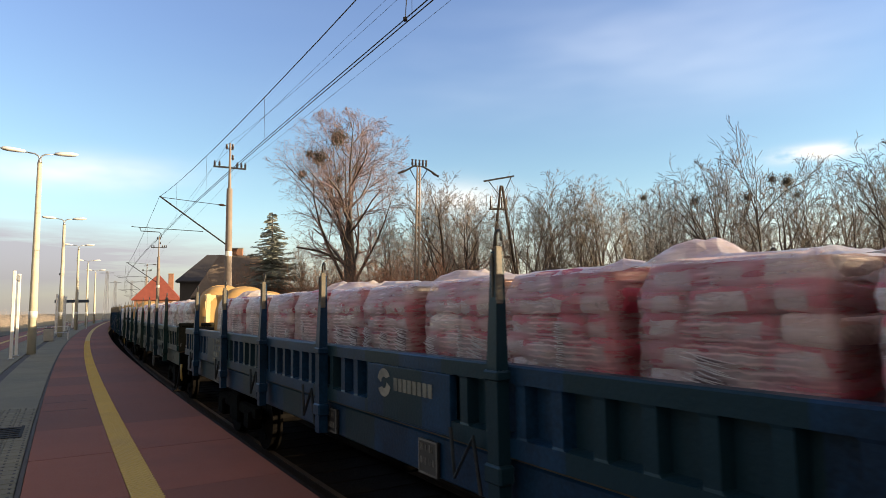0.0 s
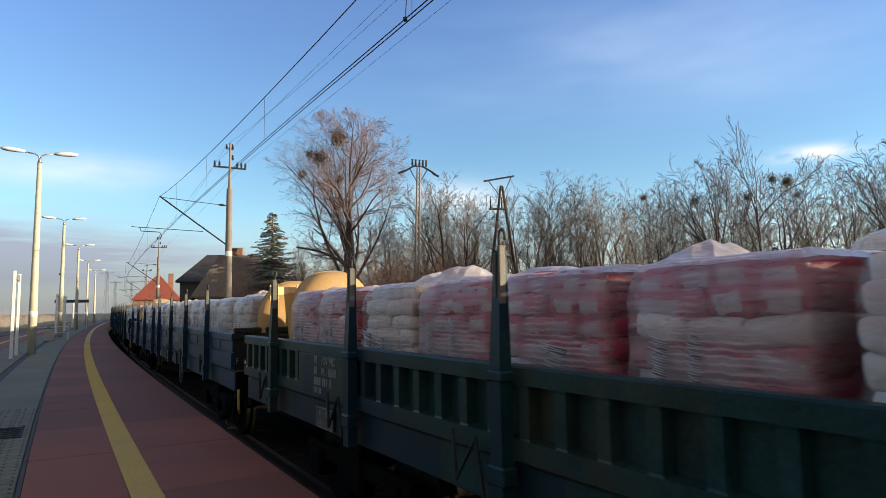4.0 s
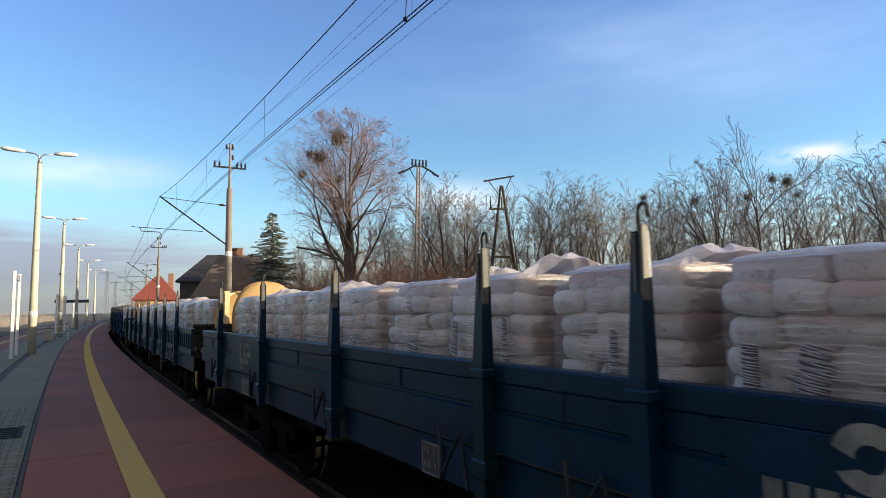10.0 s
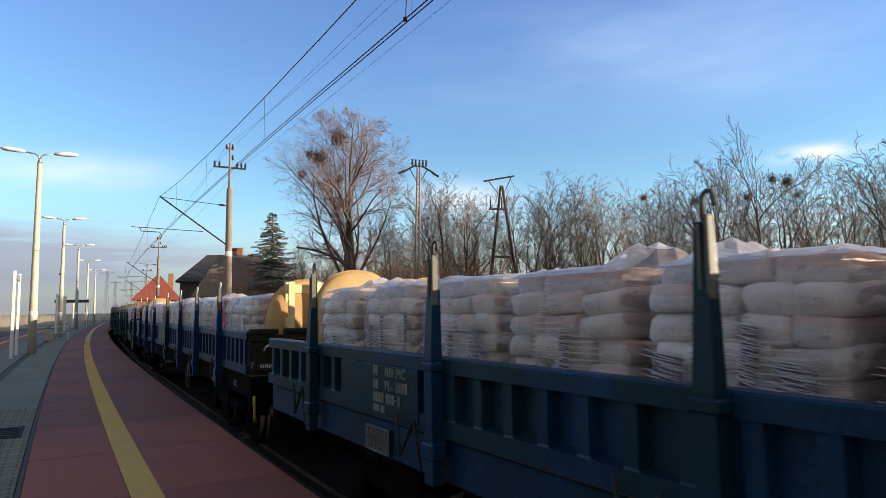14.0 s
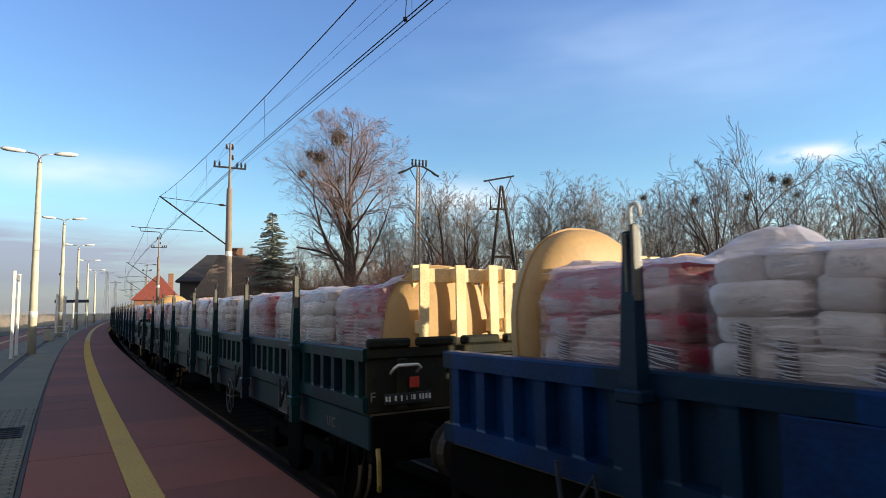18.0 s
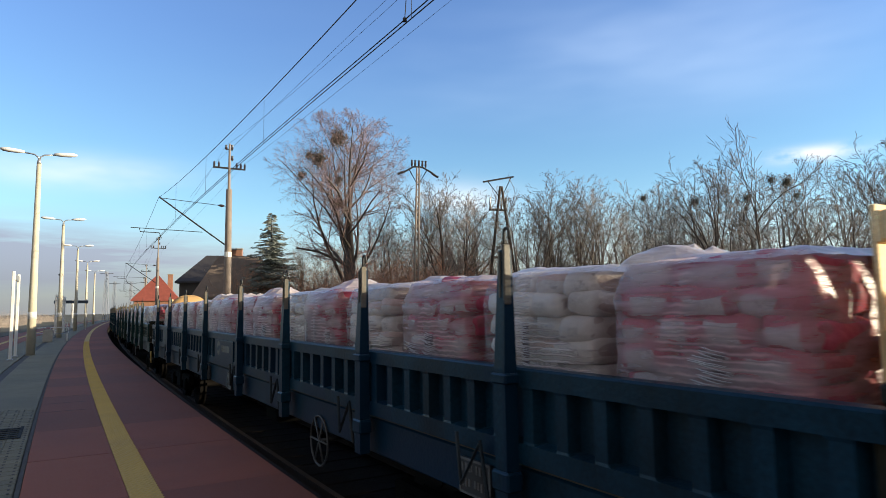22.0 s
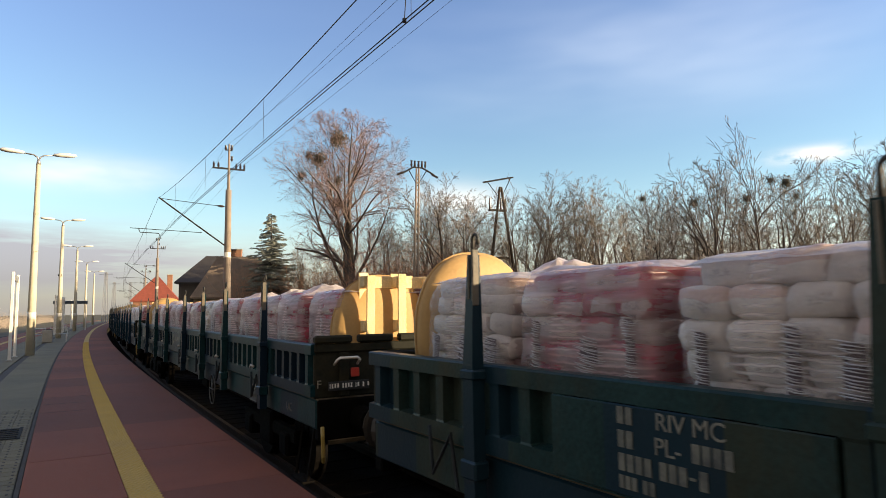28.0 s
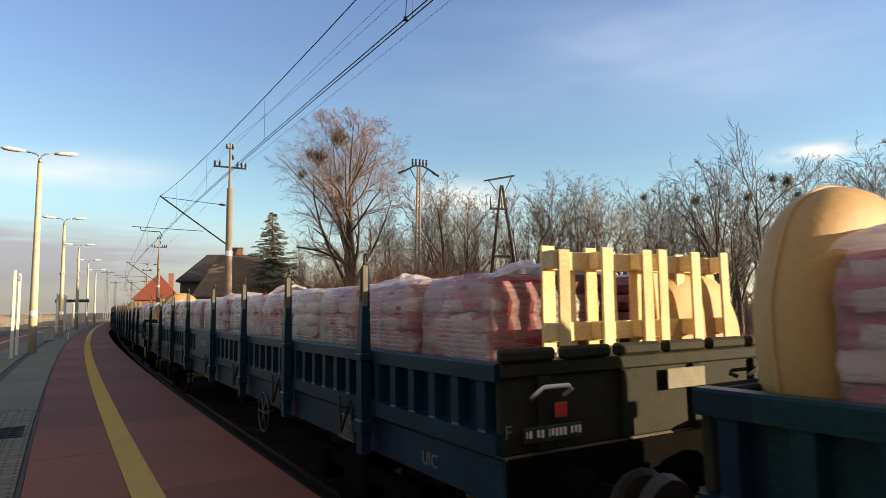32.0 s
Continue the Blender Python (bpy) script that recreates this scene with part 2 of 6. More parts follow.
GRIME = (0.0105, 0.0115, 0.0100)
M = dict(
    paint_navy=mat("navy_wagon_paint", (0.0052, 0.033, 0.076), 0.36, 0, 0.6, 3.0, 40, 0.10, GRIME, 0.42, spec=0.16, streak=0.3),
    paint_deep=mat("deep_navy_wagon_paint", (0.0026, 0.0205, 0.047), 0.36, 0, 0.55, 3.0, 40, 0.10, GRIME, 0.42, spec=0.16, streak=0.3),
    paint_blue=mat("bright_blue_wagon_paint", (0.0018, 0.0240, 0.094), 0.36, 0, 0.55, 3.0, 40, 0.10, GRIME, 0.42, spec=0.16, streak=0.3),
    paint_green=mat("faded_blue_green_wagon_paint", (0.0100, 0.0360, 0.0370), 0.36, 0, 0.6, 3.0, 40, 0.10, (0.048, 0.041, 0.021), 0.62, spec=0.15, streak=0.3),
    paint_dusk=mat("dusky_blue_wagon_paint", (0.0048, 0.029, 0.052), 0.36, 0, 0.6, 3.0, 40, 0.10, GRIME, 0.42, spec=0.16, streak=0.3),
    paint_teal=mat("dark_teal_wagon_paint", (0.0046, 0.033, 0.040), 0.36, 0, 0.6, 3.0, 40, 0.10, GRIME, 0.42, spec=0.16, streak=0.3),
    # grime set near black, with the shade beneath the wagons in the colour
    under=mat("shaded_grimy_underframe", (0.0035, 0.0033, 0.003), 0.95, 0, 0.4, 5, 50, 0.3, (0.007, 0.0055, 0.0045), 0.5, spec=0.05),
    tip_grey=mat("bare_stake_steel", (0.12, 0.108, 0.085), 0.6, 0.0, 0.4, 10, 60, 0.12, (0.22, 0.15, 0.08), 0.4),
    white_paint=mat("white_paint", (0.78, 0.77, 0.72), 0.5, 0, 0.12, 6, 60, 0.06, (0.4, 0.36, 0.3), 0.4),
    red_plate=mat("red_plate", (0.55, 0.05, 0.035), 0.45, 0, 0.15, 8, 60, 0.05),
    yellow_paint=mat("yellow_paint", (0.34, 0.23, 0.05), 0.5, 0, 0.2, 8, 60, 0.1, (0.2, 0.13, 0.05), 0.4),
    black=mat("black_rubber", (0.012, 0.012, 0.012), 0.8, 0, 0.2, 10, 60, 0.1),
    deck=mat("wagon_floor_planks", (0.10, 0.075, 0.05), 0.85, 0, 0.4, 3, 40, 0.3),
    wood=mat("fresh_pallet_wood", (0.80, 0.61, 0.33), 0.7, 0, 0.35, 4, 60, 0.25, (0.50, 0.30, 0.13), 0.4, rnd=0.22),
    kraft=mat("kraft_paper", (0.50, 0.305, 0.122), 0.62, 0, 0.14, 2.5, 30, 0.12, (0.42, 0.25, 0.10), 0.3),
    concrete=mat("concrete", (0.40, 0.38, 0.33), 0.85, 0, 0.2, 3, 50, 0.25, (0.22, 0.20, 0.17), 0.5),
    lamp_concrete=mat("pale_spun_concrete", (0.60, 0.55, 0.42), 0.8, 0, 0.16, 4, 60, 0.2, (0.42, 0.37, 0.28), 0.4),
    lamp_head=mat("white_lamp_housing", (0.82, 0.82, 0.80), 0.35, 0, 0.05, 4, 40, 0.03),
    galv=mat("galvanised_steel", (0.45, 0.46, 0.46), 0.45, 0.7, 0.2, 10, 70, 0.08),
    mast_paint=mat("grey_mast_concrete", (0.27, 0.22, 0.185), 0.8, 0, 0.22, 4, 50, 0.2, (0.26, 0.21, 0.16), 0.5),
    dark_steel=mat("dark_painted_steel", (0.026, 0.026, 0.028), 0.65, 0.0, 0.3, 8, 60, 0.1, spec=0.2),
    porcelain=mat("brown_porcelain", (0.045, 0.034, 0.032), 0.25, 0, 0.15, 8, 60, 0.02),
    wire=mat("weathered_copper_wire", (0.030, 0.028, 0.026), 0.6, 0.5, 0.1, 20, 80, 0),
    grey_paver=mat("grey_paving", (0.168, 0.150, 0.092), 0.85, 0, 0.22, 1.2, 70, 0.3, (0.095, 0.086, 0.064), 0.5, rnd=0.10),
    red_paver=mat("red_paving", (0.205, 0.054, 0.024), 0.8, 0, 0.2, 0.8, 80, 0.3, (0.135, 0.040, 0.024), 0.65, rnd=0.24),
    yellow_tile=mat("yellow_tactile_paving", (0.54, 0.37, 0.095), 0.75, 0, 0.16, 2, 70, 0.25, (0.40, 0.29, 0.12), 0.45),
    joint=mat("dark_joint_sand", (0.06, 0.055, 0.05), 0.95, 0, 0.3, 5, 60, 0.2),
    # near black: shade under the train is mixed into ballast, sleepers and rails
    ballast=mat("shaded_ballast", (0.012, 0.010, 0.009), 0.95, 0, 0.5, 3, 26, 1.0, (0.008, 0.007, 0.006), 0.6, spec=0.05),
    sleeper=mat("shaded_sleeper", (0.011, 0.009, 0.008), 0.9, 0, 0.25, 4, 60, 0.3, spec=0.05),
    rail=mat("shaded_rusty_rail", (0.030, 0.019, 0.014), 0.75, 0.3, 0.3, 6, 60, 0.2),
    ground=mat("winter_grass_ground", (0.085, 0.070, 0.040), 0.95, 0, 0.45, 0.15, 4, 0.6, (0.07, 0.075, 0.03), 0.7, coords="Object"),
    bark=mat("grey_brown_bark", (0.125, 0.102, 0.088), 0.9, 0, 0.35, 6, 40, 0.5, rnd=0.2),
    twig=mat("bare_winter_twigs", (0.235, 0.165, 0.158), 0.9, 0, 0.3, 3, 20, 0.0, rnd=0.25),
    twig_dark=mat("dark_winter_twigs", (0.175, 0.142, 0.118), 0.9, 0, 0.3, 3, 20, 0.0, rnd=0.25),
    twig_grey=mat("grey_winter_twigs", (0.30, 0.25, 0.21), 0.9, 0, 0.3, 3, 20, 0.0, rnd=0.25),
    twig_red=mat("reddish_winter_twigs", (0.40, 0.215, 0.15), 0.9, 0, 0.3, 3, 20, 0.0, rnd=0.2),
    scrub=mat("dry_bramble", (0.38, 0.215, 0.14), 0.95, 0, 0.4, 2, 20, 0.0, rnd=0.2),
    mistle=mat("mistletoe_leaves", (0.065, 0.058, 0.042), 0.8, 0, 0.3, 3, 20, 0.0, rnd=0.2),
    needles=mat("spruce_needles", (0.25, 0.275, 0.24), 0.8, 0, 0.35, 2, 20, 0.0, rnd=0.2),
    roof_dark=mat("dark_roof_tiles", (0.055, 0.050, 0.052), 0.75, 0, 0.25, 2, 30, 0.4),
    roof_brown=mat("weathered_brown_tiles", (0.22, 0.165, 0.125), 0.85, 0, 0.25, 2, 30, 0.4),
    roof_red=mat("red_roof_tiles", (0.27, 0.066, 0.045), 0.8, 0, 0.25, 2, 30, 0.4),
    # house wall darkened: its shaded side is put into the render colour
    render_dark=mat("darkened_grey_render", (0.105, 0.092, 0.082), 0.9, 0, 0.2, 1.5, 30, 0.2, (0.07, 0.06, 0.055), 0.4),
    render_tan=mat("tan_render", (0.40, 0.31, 0.20), 0.9, 0, 0.15, 1.5, 30, 0.2, (0.3, 0.22, 0.14), 0.4),
    brick=mat("weathered_brick", (0.30, 0.15, 0.095), 0.9, 0, 0.3, 3, 40, 0.3),
    glass=mat("dark_window_glass", (0.02, 0.025, 0.03), 0.08, 0, 0.1, 2, 10, 0.0, spec=0.8),
    far=mat("hazy_far_steel", (0.26, 0.28, 0.32), 0.8, 0, 0.1, 2, 20, 0.0),
    plate=mat("black_number_plate", (0.02, 0.022, 0.024), 0.5, 0, 0.2, 8, 60, 0.0),
    sign_blue=mat("dark_sign_face", (0.05, 0.07, 0.10), 0.4, 0, 0.1, 5, 40, 0.0),
)


M["faded_white"] = mat("faded_white_lettering", (0.13, 0.13, 0.125), 0.6, 0, 0.3, 9, 60, 0.05, (0.05, 0.05, 0.05), 0.75)
M["cream"] = mat("cream_lettering", (0.21, 0.20, 0.165), 0.6, 0, 0.3, 9, 60, 0.05, (0.06, 0.07, 0.07), 0.8)
M["pole_wood"] = mat("tarred_pole_wood", (0.055, 0.042, 0.034), 0.85, 0, 0.3, 5, 50, 0.3)
M["grate"] = mat("dark_cast_iron", (0.018, 0.017, 0.016), 0.8, 0, 0.3, 8, 60, 0.2, spec=0.2)
M["dull_grey"] = mat("dull_grey_steel", (0.050, 0.050, 0.048), 0.6, 0.0, 0.3, 9, 60, 0.05, (0.03, 0.025, 0.02), 0.7)
# colour of the sheet that paints the shade between film ridges
M["fold_shade"] = mat("painted_fold_shade", (0.13, 0.085, 0.095), 0.6, 0, 0.4, 12, 50, 0.1)
# near-black wheel colour carries the shade under the wagon
M["wheel"] = mat("shaded_grimy_wheel_steel", (0.006, 0.005, 0.0045), 0.8, 0.0, 0.4, 6, 60, 0.2, (0.010, 0.007, 0.005), 0.5, spec=0.1)
# red print of sack ends, darkened to carry the shade of the gaps
M["gap_red"] = mat("shaded_red_printed_sacks", (0.22, 0.085, 0.065), 0.7, 0, 0.3, 7, 30, 0.3)
M["end_paint"] = mat("dusty_olive_end_board_paint", (0.016, 0.017, 0.012), 0.75, 0, 0.55, 4, 40, 0.10, (0.044, 0.034, 0.014), 0.7, spec=0.2)
M["dusty_panel"] = mat("pale_dusty_panel", (0.20, 0.175, 0.12), 0.7, 0, 0.3, 8, 50, 0.1, (0.12, 0.10, 0.07), 0.5)
M["block_letters"] = mat("worn_stencil_blocks", (0.16, 0.16, 0.13), 0.6, 0, 0.35, 9, 60, 0.05, (0.03, 0.035, 0.04), 0.8)
M["buffer"] = mat("greasy_buffer_steel", (0.030, 0.026, 0.022), 0.5, 0.0, 0.4, 8, 60, 0.1, (0.06, 0.045, 0.03), 0.5, spec=0.3)
M["latch"] = mat("painted_latch_steel", (0.028, 0.040, 0.050), 0.6, 0.0, 0.4, 9, 60, 0.1, (0.05, 0.035, 0.02), 0.5, spec=0.2)
M["grip"] = mat("worn_white_grip", (0.42, 0.41, 0.38), 0.5, 0, 0.2, 9, 60, 0.05)
# platform wall darkened: shade beside the train is put into its colour
M["darkened"] = mat("darkened_platform_concrete", (0.040, 0.034, 0.028), 0.9, 0, 0.35, 3, 50, 0.3, (0.02, 0.017, 0.014), 0.6, spec=0.1)
M["fold"] = mat("gathered_white_film", (0.52, 0.49, 0.50), 0.3, 0, 0.15, 8, 50, 0.1)
repaint(M["paint_blue"], (0.004, 0.018, 0.034), 0.40)
repaint(M["paint_green"], (0.006, 0.024, 0.040), 0.30)
repaint(M["paint_teal"], (0.004, 0.013, 0.030), 0.4)
repaint(M["paint_navy"], (0.007, 0.027, 0.034), 0.34)
repaint(M["paint_deep"], (0.0036, 0.020, 0.030), 0.34)
repaint(M["paint_dusk"], (0.003, 0.020, 0.044), 0.34)


def bag_material(name, body, label_col, amount, tint=0.14, stripe=None):
    """Woven or printed sack: body colour with printed panels that differ from sack to sack."""
    mt = mat(name, body, 0.55, 0, 0.16, 7, 28, 0.55, rnd=tint)
    nt = mt.node_tree
    N, L = nt.nodes.new, nt.links.new
    b = nt.nodes["Principled BSDF"]
    old = b.inputs["Base Color"].links[0].from_socket
    tc, sep, oi = N("ShaderNodeTexCoord"), N("ShaderNodeSeparateXYZ"), N("ShaderNodeObjectInfo")
    L(tc.outputs["Generated"], sep.inputs[0])

    def m(op, a, c):
        n = N("ShaderNodeMath")
        n.operation = op
        for i, v in enumerate((a, c)):
            if isinstance(v, (int, float)):
                n.inputs[i].default_value = v
            else:
                L(v, n.inputs[i])
        return n.outputs[0]

    def panel(sock, lo, hi):
        return m("MULTIPLY", m("GREATER_THAN", sock, lo), m("LESS_THAN", sock, hi))

    def paint(base, colour, fac):
        mx = N("ShaderNodeMix")
        mx.data_type = "RGBA"
        L(fac, mx.inputs[0]), L(base, mx.inputs[6])
        mx.inputs[7].default_value = (*colour, 1)
        return mx.outputs[2]

    y, z, r = sep.outputs[1], sep.outputs[2], oi.outputs["Random"]
    # the print follows the creases of the sack
    warp = N("ShaderNodeTexNoise")
    warp.inputs["Scale"].default_value, warp.inputs["Detail"].default_value = 2.2, 0.0
    wc = N("ShaderNodeVectorMath")
    wc.operation = "MULTIPLY_ADD"
    L(r, wc.inputs[0])
    wc.inputs[1].default_value = (40.0, 23.0, 31.0)
    L(tc.outputs["Generated"], wc.inputs[2]), L(wc.outputs[0], warp.inputs["Vector"])
    wob = m("SUBTRACT", warp.outputs[0], 0.5)
    y, z = m("ADD", y, m("MULTIPLY", wob, 0.20)), m("ADD", z, m("MULTIPLY", wob, 0.35))
    y0 = m("MULTIPLY", r, 0.42)
    fac = m("MULTIPLY", m("MULTIPLY", panel(z, 0.16, 0.66), panel(y, y0, m("ADD", y0, 0.58))), amount)
    col = paint(old, label_col, fac)
    # the sewn ends carry reddish-brown print, darkened for the shade between stacks
    col = paint(col, (0.20, 0.095, 0.08), m("MULTIPLY", m("ADD", m("LESS_THAN", y, 0.03), m("GREATER_THAN", y, 0.97)), 0.45))
    if stripe:
        # a coloured band across some sacks
        has = m("GREATER_THAN", m("FRACT", m("MULTIPLY", r, 7.3), 0), 0.74)
        col = paint(col, stripe, m("MULTIPLY", has, m("MULTIPLY", panel(z, 0.58, 0.95), 0.35)))
    # faint lines of small print on the face
    q = m("FRACT", m("MULTIPLY", r, 13.7), 0)
    y1 = m("MULTIPLY", q, 0.4)
    cx, no = N("ShaderNodeCombineXYZ"), N("ShaderNodeTexNoise")
    L(m("MULTIPLY", y, 26.0), cx.inputs[0]), L(m("MULTIPLY", z, 15.0), cx.inputs[1]), L(m("MULTIPLY", r, 50.0), cx.inputs[2])
    no.inputs["Scale"].default_value, no.inputs["Detail"].default_value = 1.0, 2.0
    L(cx.outputs[0], no.inputs["Vector"])
    ink = m("MULTIPLY", m("GREATER_THAN", no.outputs[0], 0.54), m("MULTIPLY", panel(z, 0.34, 0.62), panel(y, m("ADD", y1, 0.10), m("ADD", y1, 0.46))))
    col = paint(col, (0.10, 0.095, 0.11), m("MULTIPLY", ink, m("MULTIPLY", m("GREATER_THAN", q, 0.25), 0.5)))
    L(col, b.inputs["Base Color"])
    return mt


M["bag_white"] = bag_material("white_sack", (0.66, 0.585, 0.54), (0.55, 0.49, 0.46), 0.35, 0.16, (0.50, 0.16, 0.10))
M["bag_red"] = bag_material("red_sack", (0.40, 0.050, 0.088), (0.52, 0.475, 0.47), 0.92, 0.2)


def film_material(name, cover, milk, stripes=0.0, sheen=0.45):
    """Clear stretch film: mostly lets light through, milky and glossy on the folds."""
    mt = bpy.data.materials.new(name)
    mt.use_nodes = True
    nt = mt.node_tree
    nt.nodes.clear()
    N, L = nt.nodes.new, nt.links.new
    out, tr, pr, mx = N("ShaderNodeOutputMaterial"), N("ShaderNodeBsdfTransparent"), N("ShaderNodeBsdfPrincipled"), N("ShaderNodeMixShader")
    tl, ms = N("ShaderNodeBsdfTranslucent"), N("ShaderNodeMixShader")
    pr.inputs["Base Color"].default_value = (*milk, 1)
    tl.inputs["Color"].default_value = (*milk, 1)
    pr.inputs["Roughness"].default_value = 0.28
    tc, mp, no, wv = N("ShaderNodeTexCoord"), N("ShaderNodeMapping"), N("ShaderNodeTexNoise"), N("ShaderNodeTexWave")
    mp.inputs["Scale"].default_value = (2.5, 2.5, 14.0)
    no.inputs["Scale"].default_value, no.inputs["Detail"].default_value = 1.6, 5
    L(tc.outputs["Object"], mp.inputs[0]), L(mp.outputs[0], no.inputs["Vector"])
    mr = N("ShaderNodeMapRange")
    mr.inputs["From Min"].default_value, mr.inputs["From Max"].default_value = 0.3, 0.72
    mr.inputs["To Min"].default_value, mr.inputs["To Max"].default_value = cover * 0.55, min(1.0, cover * 1.6)
    L(no.outputs[0], mr.inputs["Value"])
    bp = N("ShaderNodeBump")
    bp.inputs["Strength"].default_value, bp.inputs["Distance"].default_value = 0.6, 0.03
    L(no.outputs[0], bp.inputs["Height"]), L(bp.outputs[0], pr.inputs["Normal"])
    ms.inputs[0].default_value = 0.45
    wv.bands_direction = "Z"
    wv.inputs["Scale"].default_value, wv.inputs["Distortion"].default_value, wv.inputs["Detail"].default_value, wv.inputs["Detail Scale"].default_value = 9.0, 2.2, 2.0, 1.5
    n2, m2, m3, ad = N("ShaderNodeTexNoise"), N("ShaderNodeMapRange"), N("ShaderNodeMath"), N("ShaderNodeMath")
    n2.inputs["Scale"].default_value = 2.2
    L(tc.outputs["Object"], wv.inputs["Vector"]), L(tc.outputs["Object"], n2.inputs["Vector"])
    m2.inputs["From Min"].default_value, m2.inputs["From Max"].default_value, m2.inputs["To Max"].default_value = 0.50, 0.62, stripes
    L(n2.outputs[0], m2.inputs["Value"])
    m3.operation = "MULTIPLY"
    pw = N("ShaderNodeMath")
    pw.operation = "POWER"
    L(wv.outputs["Fac"], pw.inputs[0])
    pw.inputs[1].default_value = 3.0
    L(pw.outputs[0], m3.inputs[0]), L(m2.outputs[0], m3.inputs[1])
    ad.operation = "ADD"
    ad.use_clamp = True
    L(mr.outputs[0], ad.inputs[0]), L(m3.outputs[0], ad.inputs[1])
    L(pr.outputs[0], ms.inputs[1]), L(tl.outputs[0], ms.inputs[2])
    L(ad.outputs[0], mx.inputs[0]), L(tr.outputs[0], mx.inputs[1]), L(ms.outputs[0], mx.inputs[2])
    # sheen of the plastic towards grazing angles
    lw, gl, gm, gx = N("ShaderNodeLayerWeight"), N("ShaderNodeBsdfGlossy"), N("ShaderNodeMath"), N("ShaderNodeMixShader")
    lw.inputs["Blend"].default_value = 0.33
    gl.inputs["Roughness"].default_value = 0.38
    L(bp.outputs[0], gl.inputs["Normal"]), L(bp.outputs[0], lw.inputs["Normal"])
    gm.operation = "MULTIPLY"
    L(lw.outputs["Fresnel"], gm.inputs[0])
    gm.inputs[1].default_value = sheen
    L(gm.outputs[0], gx.inputs[0]), L(mx.outputs[0], gx.inputs[1]), L(gl.outputs[0], gx.inputs[2])
    L(gx.outputs[0], out.inputs["Surface"])
    return mt


M["film"] = film_material("stretch_film", 0.15, (0.93, 0.80, 0.77), 0.5)
M["film_red"] = film_material("milky_stretch_film", 0.29, (0.90, 0.68, 0.68), 0.42)
M["hood"] = film_material("loose_top_film", 0.85, (0.96, 0.86, 0.81))

# ---- mesh building ----


class Build:
    """Collects vertices and faces, and turns them into one mesh."""

    def __init__(self):
        self.v, self.f = [], []

    def add(self, verts, faces):
        n = len(self.v)
        self.v.extend(verts)
        self.f.extend([tuple(i + n for i in q) for q in faces])
        return self

    def box(self, x0, x1, y0, y1, z0, z1):
        return self.add([(x0, y0, z0), (x1, y0, z0), (x1, y1, z0), (x0, y1, z0), (x0, y0, z1), (x1, y0, z1), (x1, y1, z1), (x0, y1, z1)],
                        [(3, 2, 1, 0), (4, 5, 6, 7), (0, 1, 5, 4), (1, 2, 6, 5), (2, 3, 7, 6), (3, 0, 4, 7)])

    def cbox(self, x0, x1, y0, y1, z0, z1, b=0.01):
        """A box with chamfered edges."""
        b = min(b, (x1 - x0) * 0.45, (y1 - y0) * 0.45, (z1 - z0) * 0.45)
        bm = bmesh.new()
        bmesh.ops.create_cube(bm, size=1.0)
        for q in bm.verts:
            q.co = (x0 + (q.co.x + 0.5) * (x1 - x0), y0 + (q.co.y + 0.5) * (y1 - y0), z0 + (q.co.z + 0.5) * (z1 - z0))
        bmesh.ops.bevel(bm, geom=bm.edges[:], offset=b, segments=1, affect="EDGES")
        bm.verts.index_update()
        self.add([tuple(q.co) for q in bm.verts], [tuple(w.index for w in q.verts) for q in bm.faces])
        bm.free()
        return self

    def tube(self, pts, radii, sides=8, caps=True, flat=1.0):
        pts = [Vector(p) for p in pts]
        if not hasattr(radii, "__len__"):
            radii = [radii] * len(pts)
        n0 = len(self.v)
        t = (pts[1] - pts[0]).normalized()
        u = t.orthogonal().normalized()
        for i, p in enumerate(pts):
            a, b = pts[max(i - 1, 0)], pts[min(i + 1, len(pts) - 1)]
            t2 = (b - a).normalized()
            u = (u - t2 * u.dot(t2)).normalized()
            w = t2.cross(u)
            for k in range(sides):
                c, s = math.cos(2 * math.pi * k / sides), math.sin(2 * math.pi * k / sides)
                self.v.append(tuple(p + (u * c + w * s * flat) * radii[i]))
        for i in range(len(pts) - 1):
            for k in range(sides):
                a, b = n0 + i * sides + k, n0 + i * sides + (k + 1) % sides
                self.f.append((a, b, b + sides, a + sides))
        if caps:
            self.f.append(tuple(n0 + k for k in reversed(range(sides))))
            e = n0 + (len(pts) - 1) * sides
            self.f.append(tuple(e + k for k in range(sides)))
        return self

    def move(self, m):
        self.v = [tuple(m @ Vector(q)) for q in self.v]
        return self

    def mesh(self, name, material, smooth=False):
        me = bpy.data.meshes.new(name)
        me.from_pydata([tuple(q) for q in self.v], [], self.f)
        if material:
            me.materials.append(material)
        if smooth:
            me.polygons.foreach_set("use_smooth", [True] * len(me.polygons))
        me.update()
        return me


def thing(name, b, material, label="", category="", group="", kind="", smooth=False):
    return tagged(new(name, b.mesh(name, material, smooth) if b else None), label, category, group, kind)


def part(name, b, material, parent, label="", smooth=False, m=None, kind=""):
    """One mesh object under a thing or a part. b: a Build, or a mesh to share."""
    me = b.mesh(name, material, smooth) if isinstance(b, Build) else b
    ob = new(name, me)
    ob.parent = parent
    if m is not None:
        ob.matrix_basis = m
    return tagged(ob, label, kind=kind)


# ---- the line of track and platform: an easing curve to the right ----
PSI, K0, K1 = radians(31.624), -0.001270, 0.0000076
GS = np.linspace(-80, 420, 5001)
_k = K0 + K1 * np.clip(GS, 0, 120)
_th = np.concatenate([[0], np.cumsum((_k[1:] + _k[:-1]) / 2 * np.diff(GS))])
